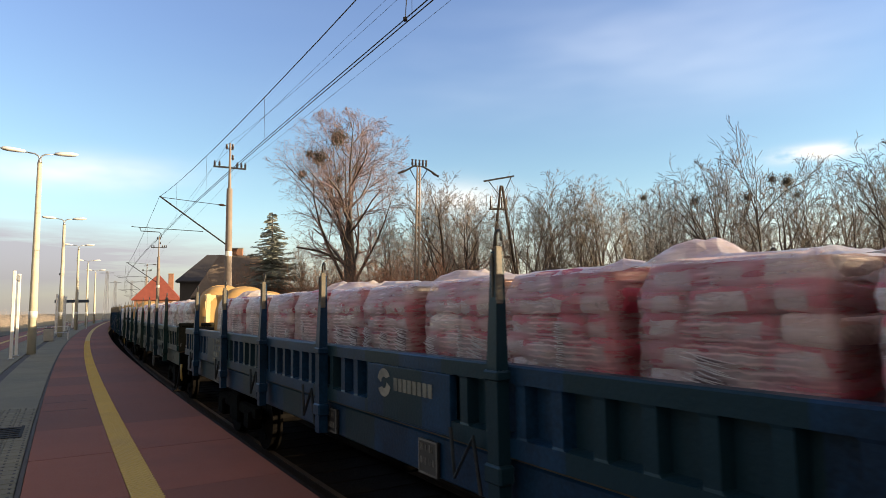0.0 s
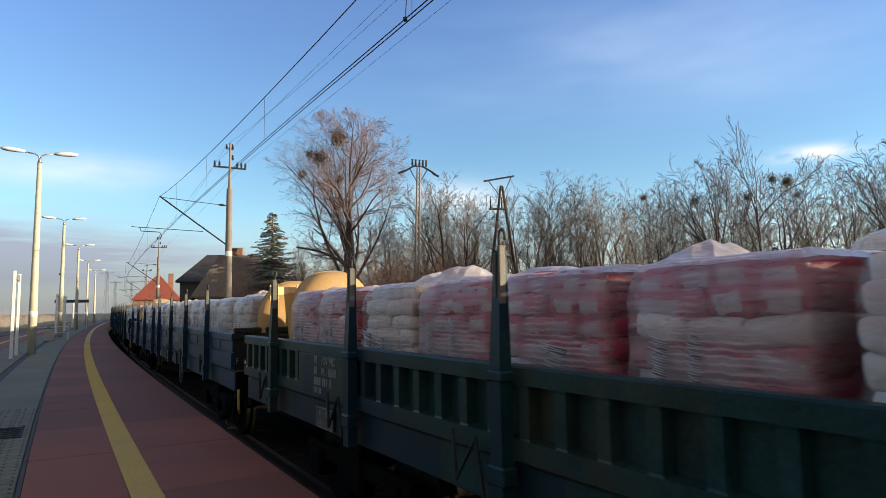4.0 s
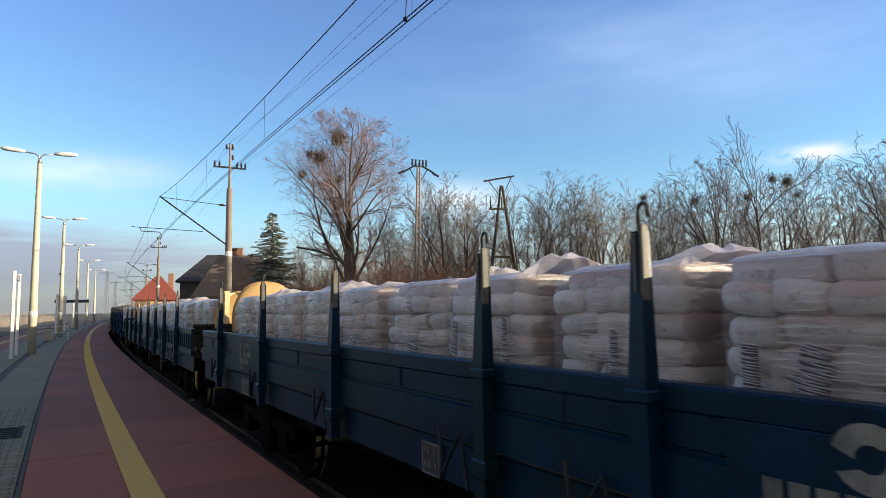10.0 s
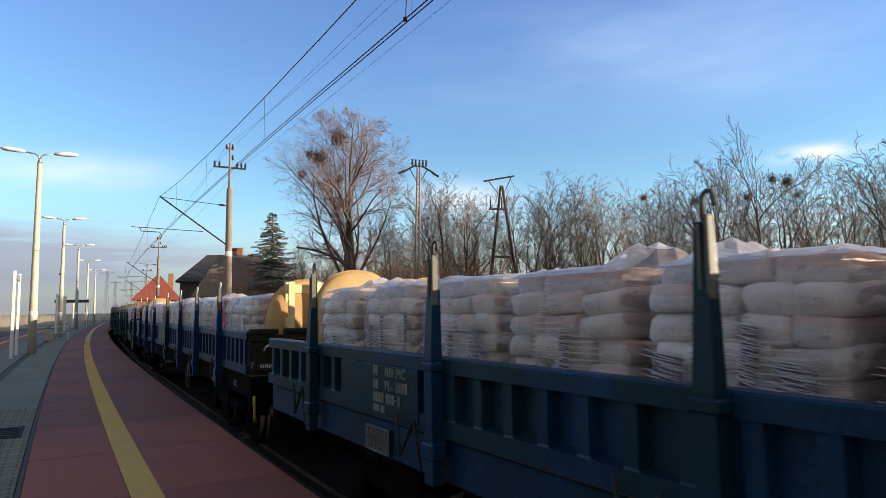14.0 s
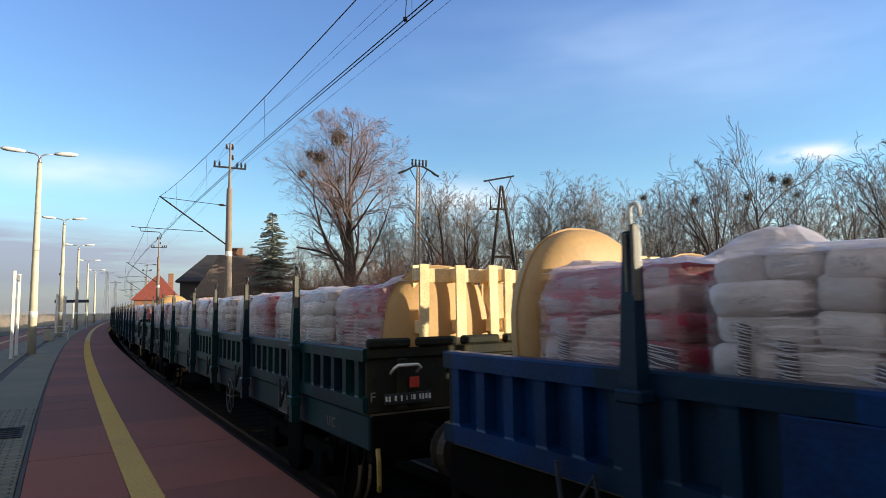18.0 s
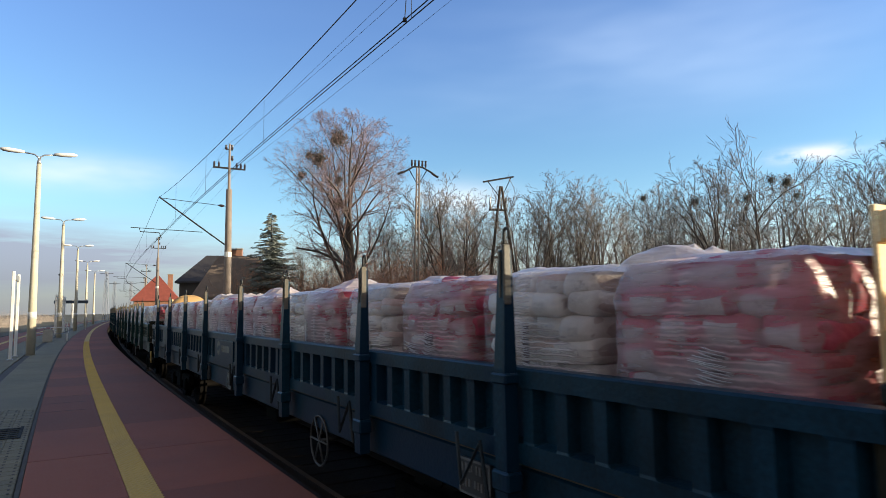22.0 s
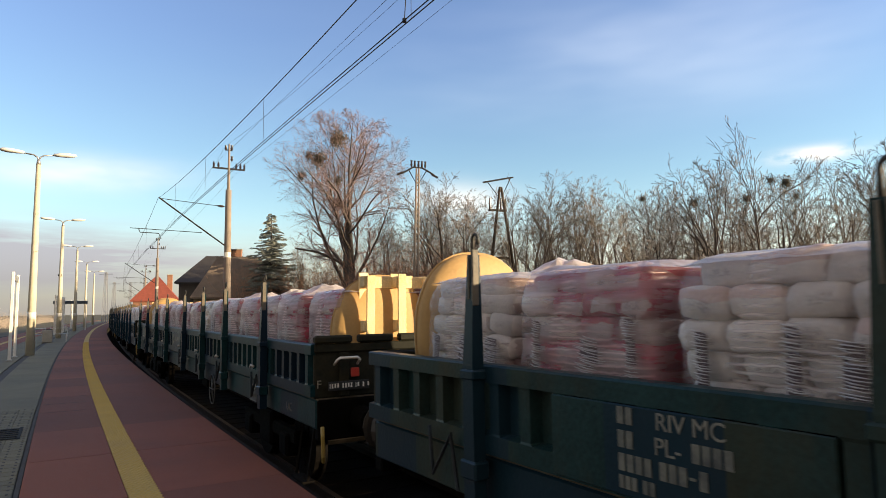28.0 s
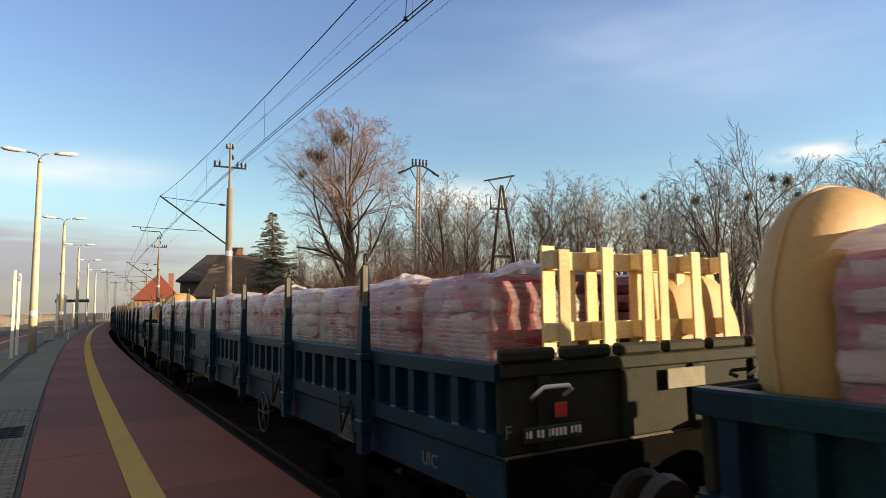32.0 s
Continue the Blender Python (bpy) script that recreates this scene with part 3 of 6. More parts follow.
GT = _th - np.interp(0, GS, _th) + PSI
_x = np.concatenate([[0], np.cumsum(-np.sin((GT[1:] + GT[:-1]) / 2) * np.diff(GS))])
_y = np.concatenate([[0], np.cumsum(np.cos((GT[1:] + GT[:-1]) / 2) * np.diff(GS))])
GX, GY = _x - np.interp(0, GS, _x), _y - np.interp(0, GS, _y)


def at(s, off):
    """x, y and heading at s metres along the line and off metres to its right."""
    t = float(np.interp(s, GS, GT))
    return float(np.interp(s, GS, GX)) + off * math.cos(t), float(np.interp(s, GS, GY)) + off * math.sin(t), t


def on(s, off, z=0.0, turn=0.0):
    x, y, t = at(s, off)
    return pose(x, y, z, 0, 0, math.degrees(t) + turn)


def ribbon(b, section, s0, s1, step=2.0):
    """Sweeps a closed section of (off, z) points along the line."""
    n = max(2, int((s1 - s0) / step) + 1)
    k, n0 = len(section), len(b.v)
    for s in np.linspace(s0, s1, n):
        for off, z in section:
            x, y, _ = at(s, off)
            b.v.append((x, y, z))
    for i in range(n - 1):
        for j in range(k):
            a, c = n0 + i * k + j, n0 + i * k + (j + 1) % k
            b.f.append((a, a + k, c + k, c))
    b.f.append(tuple(n0 + j for j in range(k)))
    b.f.append(tuple(n0 + (n - 1) * k + j for j in reversed(range(k))))
    return b


def strip(off0, off1, z0, z1):
    return [(off0, z0), (off1, z0), (off1, z1), (off0, z1)]


RAIL_Z, TRACK, EDGE_R, EDGE_L = -0.55, 3.62, 1.982, -4.75

# ---- ground, track beds, platform ----


def ground():
    b = Build()
    n, size = 60, 3200.0
    axis = [math.copysign(abs(q) ** 2.2, q) * size for q in np.linspace(-1, 1, n)]
    for y in axis:
        for x in axis:
            r = math.hypot(x, y)
            z = -1.05 + (0.25 * noise.noise((x * 0.05, y * 0.05, 0)) if r > 14 else 0)
            b.v.append((x, y, z))
    for j in range(n - 1):
        for i in range(n - 1):
            b.f.append((j * n + i, j * n + i + 1, (j + 1) * n + i + 1, (j + 1) * n + i))
    thing("ground", b, M["ground"], "flat winter grass and bare soil reaching to the horizon", "ground", kind="structure")


def track_bed(name, off, label):
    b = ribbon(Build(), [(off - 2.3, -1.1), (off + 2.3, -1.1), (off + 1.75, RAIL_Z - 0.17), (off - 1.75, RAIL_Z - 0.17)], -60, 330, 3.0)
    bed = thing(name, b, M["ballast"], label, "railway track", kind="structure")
    for g in (-0.7525, 0.7525):
        sec = [(off + g - 0.07, RAIL_Z - 0.16), (off + g + 0.07, RAIL_Z - 0.16), (off + g + 0.07, RAIL_Z - 0.145), (off + g + 0.012, RAIL_Z - 0.12),
               (off + g + 0.012, RAIL_Z - 0.05), (off + g + 0.036, RAIL_Z - 0.035), (off + g + 0.036, RAIL_Z), (off + g - 0.036, RAIL_Z),
               (off + g - 0.036, RAIL_Z - 0.035), (off + g - 0.012, RAIL_Z - 0.05), (off + g - 0.012, RAIL_Z - 0.12), (off + g - 0.07, RAIL_Z - 0.145)]
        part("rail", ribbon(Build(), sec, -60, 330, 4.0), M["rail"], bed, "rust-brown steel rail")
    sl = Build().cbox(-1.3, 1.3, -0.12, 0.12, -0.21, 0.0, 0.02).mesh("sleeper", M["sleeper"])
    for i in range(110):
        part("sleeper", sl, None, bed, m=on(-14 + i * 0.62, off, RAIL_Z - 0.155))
    rest = Build()
    for i in range(300):
        bb = Build().box(-1.3, 1.3, -0.12, 0.12, -0.21, 0.0).move(on(-14 + (110 + i) * 0.62, off, RAIL_Z - 0.155))
        rest.add(bb.v, bb.f)
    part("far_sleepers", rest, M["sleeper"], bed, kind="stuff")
    return bed


def platform():
    core = ribbon(Build(), [(EDGE_L + 0.02, -1.1), (EDGE_R - 0.10, -1.1), (EDGE_R - 0.10, -0.16), (EDGE_R - 0.02, -0.14), (EDGE_R - 0.02, -0.062), (EDGE_L + 0.02, -0.062)], -40, 190)
    base = thing("platform", core, M["darkened"], "curved concrete island platform with red, yellow and grey paving", "platform", kind="structure")
    S0, S1 = -12.0, 190.0
    # pieces between joints: one mesh for each, as the line bends a little
    def slabs(name, o0, o1, material, length, count, start, label=""):
        s = start
        for i in range(count):
            gap = 0.014 if abs(s + length - 8.36) < 0.1 else 0.004
            part(name, ribbon(Build(), [(o0, -0.06), (o1, -0.06), (o1, -0.006), (o1 - 0.006, 0.0), (o0 + 0.006, 0.0), (o0, -0.006)], s, s + length - gap, length / 2), material, base, label)
            s += length
        part(name + "_run", ribbon(Build(), strip(o0, o1, -0.06, 0.0), s, S1, 2.0), material, base, kind="stuff")

    slabs("red_slab", 0.862, EDGE_R, M["red_paver"], 2.04, 30, -12.04)
    slabs("red_slab", -0.215, 0.608, M["red_paver"], 2.04, 30, -12.04)
    slabs("red_slab", EDGE_L, -3.58, M["red_paver"], 4.08, 12, -11.9)
    slabs("red_slab", -3.33, -2.6, M["red_paver"], 4.08, 12, -11.9)
    for o0, o1 in ((0.608, 0.862), (-3.58, -3.33)):
        s = -11.9
        for i in range(40 if o0 > 0 else 10):
            d = 1.02 if o0 > 0 else 4.08
            part("tactile_slab", ribbon(Build(), strip(o0 + 0.003, o1 - 0.003, -0.06, 0.003), s, s + d - 0.006, d), M["yellow_tile"], base)
            s += d
        part("tactile_run", ribbon(Build(), strip(o0 + 0.003, o1 - 0.003, -0.06, 0.003), s, S1, 2.0), M["yellow_tile"], base, kind="stuff")
    # raised studs of the yellow strip
    st = Build()
    s = 3.0
    row = 0
    while s < 42:
        for k in range(5):
            o = 0.635 + k * 0.05 + (0.025 if row % 2 else 0) - 0.008
            x, y, t = at(s, o)
            bb = Build()
            bb.add([(-0.017, -0.012, 0), (0.017, -0.012, 0), (0.017, 0.012, 0), (-0.017, 0.012, 0), (-0.010, -0.006, 0.006), (0.010, -0.006, 0.006), (0.010, 0.006, 0.006), (-0.010, 0.006, 0.006)],
                   [(4, 5, 6, 7), (0, 1, 5, 4), (1, 2, 6, 5), (2, 3, 7, 6), (3, 0, 4, 7)])
            bb.move(pose(x, y, 0.003, 0, 0, math.degrees(t)))
            st.add(bb.v, bb.f)
        s += 0.045
        row += 1
    part("tactile_studs", st, M["yellow_tile"], base, "yellow raised warning studs", kind="stuff")
    for s in (12.36, 13.48, 14.54):
        part("crack", ribbon(Build(), strip(-0.19, 0.22 + 0.02 * s, 0.0005, 0.002), s, s + 0.02, 0.02), M["joint"], base, "dark open joint across the red slabs")
    # kerb between red and grey
    part("kerb_line", ribbon(Build(), strip(-0.262, -0.222, -0.06, -0.012), S0, S1), M["joint"], base, kind="stuff")
    # grey centre: two fields beside the drain, with single pavers where the camera stands near
    part("grey_paving_run", ribbon(Build(), strip(-1.20, -0.268, -0.06, -0.006), S0, 4.4), M["grey_paver"], base, kind="stuff")
    part("grey_paving_run", ribbon(Build(), strip(-1.20, -0.268, -0.06, -0.002), 13.0, S1), M["grey_paver"], base, kind="stuff")
    part("paver_bed", ribbon(Build(), strip(-1.20, -0.268, -0.06, -0.016), 4.4, 13.0), M["joint"], base, kind="stuff")
    part("grey_paving_run", ribbon(Build(), strip(-2.58, -1.42, -0.06, -0.002), S0, S1), M["grey_paver"], base, kind="stuff")
    ch = ribbon(Build(), strip(-1.41, -1.21, -0.06, -0.020), S0, S1)
    part("drain_channel", ch, M["joint"], base, "dark recessed drainage channel")
    pv = [Build().cbox(-0.1155, 0.1155, -0.0985, 0.0985, -0.05, 0.0, 0.008).mesh("paver", M["grey_paver"]) for _ in range(1)]
    n = 0
    for i in range(43):
        for k in range(4):
            part("paver", pv[0], None, base, m=on(4.5 + i * 0.2, -0.386 - k * 0.233, random.uniform(-0.002, 0.001)))
            n += 1
    # holes between pavers show as rows of dark marks
    dots = Build()
    for i in range(54):
        for k in range(8):
            x, y, t = at(4.45 + i * 0.16 + (0.08 if k % 2 else 0), -0.31 - k * 0.1165)
            bb = Build().box(-0.012, 0.012, -0.022, 0.022, 0.0005, 0.003).move(pose(x, y, 0, 0, 0, math.degrees(t)))
            dots.add(bb.v, bb.f)
    part("paver_hollows", dots, M["joint"], base, kind="stuff")
    grate = Build()
    for k in range(6):
        grate.box(-0.24, 0.24, -0.47 + k * 0.16, -0.39 + k * 0.16, 0.0, 0.006)
    grate.box(-0.27, -0.23, -0.5, 0.5, 0.0, 0.007).box(0.23, 0.27, -0.5, 0.5, 0.0, 0.007)
    g = thing("drain_grate", grate, M["grate"], "long dark cast-iron drain grate set in grey paving", "drain grate")
    g.matrix_world = on(10.5, -0.62, 0.004)
    return base


ground()
# made-up bank on the sun side, shaped to hold back low sun
thing("embankment", ribbon(Build(), [(6.9, -1.2), (17.5, -1.2), (14.5, 0.0), (11.5, 0.2), (9.4, 0.1), (8.1, -0.35)], -60, 240, 3.0), M["ground"], "low grassy bank added on the sun side of the track", "bank", kind="structure")
track_bed("track_main", TRACK, "railway track with dark ballast, concrete sleepers and rusty rails")
track_bed("track_far", EDGE_L - 1.66, "second railway track with dark ballast beyond the platform")
platform()

# ---- the freight train ----
STAKES_R = [-7.62, -5.44, -3.34, -1.22, 1.38, 3.47, 5.63, 7.88]
STAKES_S = [-7.52, -5.20, -2.85, -0.62, 0.60, 3.00, 5.40, 7.76]
HALF_W, BODY = 1.40, 9.33          # outer face of the sides, half the body's length
V0, DEC, PITCH = 6.245, 0.0087, 19.9
FIRST = 24.34                      # where the first whole wagon's middle stands at 0 s


def run(t):
    return V0 * t - DEC * t * t


SLACK = {1: -0.40, 4: -0.10, 6: -0.22, 7: -0.14, 9: -0.12}
SLIP = {-1: -0.2, 4: -0.15, 7: -0.2, 8: -0.28, 9: -0.17}          # how far the stakes of single wagons stand further forward
TAIL = {-1: -0.3}                  # the same for the rear half, as a share of it
# small shifts of single stakes, wagon by wagon
STAKE_FIX = {1: {1: 0.04, 2: -0.10, 4: 0.20, 5: 0.25, 6: 0.20, 7: 0.14}, 3: {0: 0.11, 1: 0.16, 2: 0.08, 3: 0.08, 4: -0.05, 5: -0.19, 6: -0.23, 7: -0.15},
             4: {4: 0.21, 5: 0.22, 7: -0.06}, 5: {3: -0.06, 4: 0.09, 6: -0.06, 7: -0.09}, 6: {0: 0.19, 2: 0.04, 3: 0.05, 5: 0.07, 6: 0.10}, 7: {k: 0.02 for k in range(8)}, 9: {k: 0.12 for k in range(8)}, 8: {1: 0.15, 3: -0.06, 4: 0.07}}


def wagon_pose(j, t):
    s = FIRST + PITCH * j - run(t) + SLACK.get(j, 0.0)
    xa, ya, _ = at(s - 6.5, TRACK)
    xb, yb, _ = at(s + 6.5, TRACK)
    return pose((xa + xb) / 2, (ya + yb) / 2, RAIL_Z, 0, 0, math.degrees(math.atan2(-(xb - xa), yb - ya)))


KEY_T = [0, 1, 3, 5, 7, 9, 11, 13, 15, 17, 19, 21, 23, 25, 27, 29, 31, 32]
MOVING = []                        # (thing, wagon number, pose on the wagon)


def ride(ob, j, local):
    MOVING.append((ob, j, local))
    ob.matrix_basis = wagon_pose(j, 0) @ local
    return ob


def side_panel(kind, y0, y1, top):
    """One bay of the low side wall as one pressed sheet, outer face towards -x."""
    x = -HALF_W
    e = 0.014
    if kind == "ribbed":
        n = max(2, int((y1 - y0) / 0.27))
        d = (y1 - y0) / n
        ys = [(y0, 0)]
        for i in range(n):
            yc = y0 + (i + 0.5) * d
            ys += [(yc - 0.056, 0), (yc - 0.056 + e, 1), (yc + 0.056 - e, 1), (yc + 0.056, 0)]
        ys.append((y1, 0))
        zs = [(1.29, 2), (1.40, 2), (1.40 + e, 0), (top - 0.105 - e, 0), (top - 0.105, 2), (top - 0.012, 2), (top, 3)]
    else:
        ym = (y0 + y1) / 2
        ys = [(y0, 0), (ym - 0.04, 0), (ym - 0.03, 1), (ym + 0.03, 1), (ym + 0.04, 0), (y1, 0)]
        zs = [(1.29, 2), (1.515, 2), (1.525, 4), (1.54, 4), (1.55, 0), (top - 0.105 - e, 0), (top - 0.105, 2), (top - 0.012, 2), (top, 3)]

    def depth(ky, kz):
        if kz == 2:
            return 0.0
        if kz == 3:
            return 0.012
        if kz == 4:
            return 0.03
        return (0.004 if ky else 0.080) if kind == "ribbed" else (0.004 if ky else 0.016)

    b = Build()
    k = len(ys)
    for z, kz in zs:
        for y, ky in ys:
            b.v.append((x + depth(ky, kz), y, z))
    for j in range(len(zs) - 1):
        for i in range(k - 1):
            a = j * k + i
            b.f.append((a, a + k, a + k + 1, a + 1))
    n0 = len(b.v)
    b.v.extend([(x + 0.10, y0, 1.29), (x + 0.10, y1, 1.29), (x + 0.10, y1, top), (x + 0.10, y0, top)])
    m = len(zs) - 1
    b.f.append((n0, n0 + 1, n0 + 2, n0 + 3))
    b.f.append(tuple([n0 + 3, n0 + 2] + [m * k + i for i in reversed(range(k))]))
    b.f.append(tuple([n0 + 1, n0] + list(range(k))))
    b.f.append(tuple([n0, n0 + 3] + [j * k for j in reversed(range(m + 1))]))
    b.f.append(tuple([n0 + 2, n0 + 1] + [j * k + k - 1 for j in range(m + 1)]))
    return b


def stake_meshes(paint, bent):
    post = Build()
    for (z0, w0, d0), (z1, w1, d1) in (((0.98, 0.056, 0.085), (1.80, 0.050, 0.085)), ((1.80, 0.050, 0.085), (2.47, 0.028, 0.052))):
        post.add([(-d0, -w0, z0), (0.0, -w0, z0), (0.0, w0, z0), (-d0, w0, z0), (-d1, -w1, z1), (0.0, -w1, z1), (0.0, w1, z1), (-d1, w1, z1)],
                 [(3, 2, 1, 0), (4, 5, 6, 7), (0, 1, 5, 4), (1, 2, 6, 5), (2, 3, 7, 6), (3, 0, 4, 7)])
    post.cbox(-0.10, 0.01, -0.08, 0.08, 1.14, 1.25, 0.012).cbox(-0.098, 0.01, -0.072, 0.072, 1.72, 1.78, 0.01)
    tip = Build().cbox(-0.066, -0.018, -0.044, -0.024, 2.16, 2.50, 0.006).box(-0.070, -0.058, -0.006, 0.006, 2.20, 2.46)
    hook = Build().tube([(-0.03, 0.0, 2.46), (-0.03, 0.0, 2.56)] + [(-0.03, -0.027 + 0.027 * math.cos(a), 2.56 + 0.036 * math.sin(a)) for a in (0.5, 1.0, 1.57, 2.2, 2.8)]
                        + [(-0.03, -0.056, 2.53)], 0.0105, 6)
    return post.mesh("stake", M[paint]), tip.mesh("stake_tip", M["tip_grey"]), hook.mesh("hook", M["white_paint"] if bent else M["dull_grey"], True)


def flip(m):
    """The same part on the far side: turned about the upright axis."""
    return pose(0, 0, 0, 0, 0, 180) @ m


def bar_rows(b, x, y0, z1, rows, height, seed, bar_h=0.5):
    """Rows of unreadable lettering as flat bars on a face towards -x; y falls from left to right as seen from the platform."""
    rnd = random.Random(seed)
    z = z1
    for width in rows:
        y = y0
        while y > y0 - width:
            w = rnd.choice((0.12, 0.28, 0.34)) * height
            b.box(x - 0.004, x, y - w, y, z - height * rnd.choice((0.75, 0.85)), z)
            y -= w + height * rnd.choice((0.26, 0.26, 0.7))
        z -= height * (1 + bar_h)
    return b


def letter_blocks(b, x, y, z, text, height, spread=1.0):
    """One block for each figure of a number or name that is not spelt out; '#' is a block, '-' a dash, a blank a gap. Returns the next y."""
    for c in text:
        wide = 0.64 if c != " " else 0.42
        if c == "#":
            b.box(x - 0.004, x, y - 0.48 * height * spread, y, z - height, z)
        elif c == "-":
            b.box(x - 0.004, x, y - 0.40 * height, y, z - 0.58 * height, z - 0.44 * height)
        y -= height * wide * spread
    return y


def painted_word(body, size, board, x, y, z, label="pale painted letters"):
    fc = bpy.data.curves.new("letters", "FONT")
    fc.body, fc.size, fc.extrude = body, size * 1.38, 0.002
    fc.materials.append(M["cream"])
    return part("letters", fc, None, board, label, m=pose(x, y, z - size, 90, 0, -90))


def make_wagon(kind, paint, label, seed, bent=False, raised=0.0, slip=0.0, tail=1.0, fix=None, marks="rows", cut=0.0, grips=False, big=False, black_sill=False):
    """A bogie flat wagon with low sides and stakes; its origin lies at rail level in the middle."""
    P, top = M[paint], 1.81 + raised
    rnd = random.Random(seed)
    root = tagged(new("flat_wagon"), label, "freight wagon", "wagons of the train")
    part("floor", Build().cbox(-1.33, 1.33, -BODY, BODY - cut, 1.20, 1.27, 0.01), M["deck"], root)
    uf = Build()
    for x in (-1.2, 1.2):
        uf.cbox(x - 0.06, x + 0.06, -BODY, BODY - cut, 0.98, 1.20, 0.012)
    for x in (-0.3, 0.3):
        uf.box(x - 0.05, x + 0.05, -BODY, BODY - cut, 0.80, 1.20)
    for i in range(13):
        y = -8.7 + i * 1.45
        uf.box(-1.14, 1.14, y - 0.05, y + 0.05, 0.95, 1.18)
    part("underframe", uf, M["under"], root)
    for sgn in (0, 1):
        sk = Build().cbox(-1.345, -1.285, -BODY + (cut if sgn else 0), BODY - (0 if sgn else cut), 0.97, 1.255, 0.012)
        part("sill", sk, M["under"] if black_sill else P, root, m=flip(Matrix()) if sgn else None)
    ys = [y + slip * k for y, k in zip(STAKES_R, (0.2, 0.6, 1, 1, 1.2 * tail, tail, 0.9 * tail, 0.9 * tail))] if kind == "ribbed" else STAKES_S
    ys = [y + (fix or {}).get(i, 0.0) for i, y in enumerate(ys)]
    ends = [-BODY] + ys + [BODY - cut]
    cache = {}
    for sgn in (0, 1):
        for y0, y1 in zip(ends, ends[1:]):
            key = round(y1 - y0, 2)
            if key not in cache:
                cache[key] = side_panel(kind, 0.002, y1 - y0 - 0.002, top).mesh("side_panel", P)
            mm = pose(0, y0, 0)
            part("side_panel", cache[key], None, root, m=(flip(pose(0, -y1, 0)) if sgn else mm))
    post, tip, hook = stake_meshes(paint, bent)
    lv = Build()
    lv.tube([(-0.03, -0.15, 1.02), (-0.05, -0.11, 1.36), (-0.055, 0.10, 1.08), (-0.05, 0.15, 1.38)], 0.014, 5)
    lv_me = lv.mesh("latch", M["latch"])
    grip = Build().tube([(-0.07, -0.06, 1.46), (-0.09, 0.0, 1.475), (-0.075, 0.10, 1.44)], 0.016, 6).mesh("grip", M["grip"], True)
    for sgn in (0, 1):
        for i, y in enumerate(ys):
            mm = pose(-HALF_W + 0.002, y, 0)
            st = part("stake", post, None, root, m=flip(pose(-HALF_W + 0.002, -y, 0)) if sgn else mm)
            part("stake_tip", tip, None, st, "bare metal stake tip")
            part("hook", hook, None, st)
            yy = y + 0.36
            if sgn:
                continue
            la = part("latch", lv_me, None, root, m=pose(-HALF_W, yy, 0))
            if grips:
                part("grip", grip, None, la, "pale latch grip")
    for sgn in (0, 1):
        fm = pose(0, -cut, 0) @ flip(Matrix()) if sgn else Matrix()
        eb = Build().cbox(-1.36, 1.36, -BODY, -BODY + 0.06, 1.27, 1.80, 0.012)
        end = part("end_board", eb, M["end_paint"], root, m=fm)
        for x in (-1.05, -0.35, 0.35, 1.05):
            part("rib", Build().cbox(x - 0.05, x + 0.05, -BODY - 0.035, -BODY, 1.28, 1.72, 0.01), end.data.materials[0], end)
        part("top_rail", Build().cbox(-1.37, 1.37, -BODY - 0.03, -BODY, 1.722, 1.81, 0.01), end.data.materials[0], end)
        hs_ = Build().cbox(-1.33, 1.33, -BODY - 0.04, -BODY + 0.08, 0.86, 1.255, 0.015)
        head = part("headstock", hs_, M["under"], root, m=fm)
        for x in (-0.875, 0.875):
            bf = Build().tube([(x, -BODY - 0.03, 1.05), (x, -BODY - 0.30, 1.05)], [0.13, 0.115], 12).tube([(x, -BODY - 0.30, 1.05), (x, -BODY - 0.54, 1.05)], 0.085, 12)
            bu = part("buffer", bf, M["under"], head, smooth=False)
            part("buffer_head", Build().tube([(x, -BODY - 0.54, 1.05), (x, -BODY - 0.60, 1.05), (x, -BODY - 0.615, 1.05)], [0.20, 0.225, 0.19], 16), M["buffer"], bu, "greasy round buffer head")
        if not sgn:
            for k in range(6):
                x = -1.17 + k * 0.468
                part("flap", Build().cbox(x - 0.20, x + 0.20, -BODY - 0.055, -BODY + 0.03, 1.812, 1.892, 0.018), M["end_paint"], end)
            part("lettered_panel", Build().cbox(0.02, 0.42, -BODY - 0.048, -BODY - 0.036, 1.56, 1.70, 0.006), M["dusty_panel"], end, "pale dusty metal panel")
            part("end_step", Build().cbox(0.30, 1.05, -BODY - 0.16, -BODY - 0.036, 1.29, 1.33, 0.01), M["end_paint"], end)
            part("handrail", Build().tube([(1.17, -BODY - 0.05, 1.60), (1.17, -BODY - 0.12, 1.645), (1.14, -BODY - 0.13, 1.67), (0.95, -BODY - 0.13, 1.67), (0.92, -BODY - 0.12, 1.645), (0.92, -BODY - 0.05, 1.60)], 0.014, 6), M["white_paint"], end, "bent white handrail", smooth=True)
            part("handrail", Build().tube([(-1.17, -BODY - 0.05, 1.60), (-1.17, -BODY - 0.12, 1.645), (-1.14, -BODY - 0.13, 1.67), (-0.95, -BODY - 0.13, 1.67), (-0.92, -BODY - 0.12, 1.645), (-0.92, -BODY - 0.05, 1.60)], 0.014, 6), M["white_paint"], end, "bent white handrail", smooth=True)
            part("tail_plate", Build().cbox(-0.99, -0.90, -BODY - 0.06, -BODY - 0.036, 1.47, 1.56, 0.006), M["red_plate"], end, "small red tail plate")
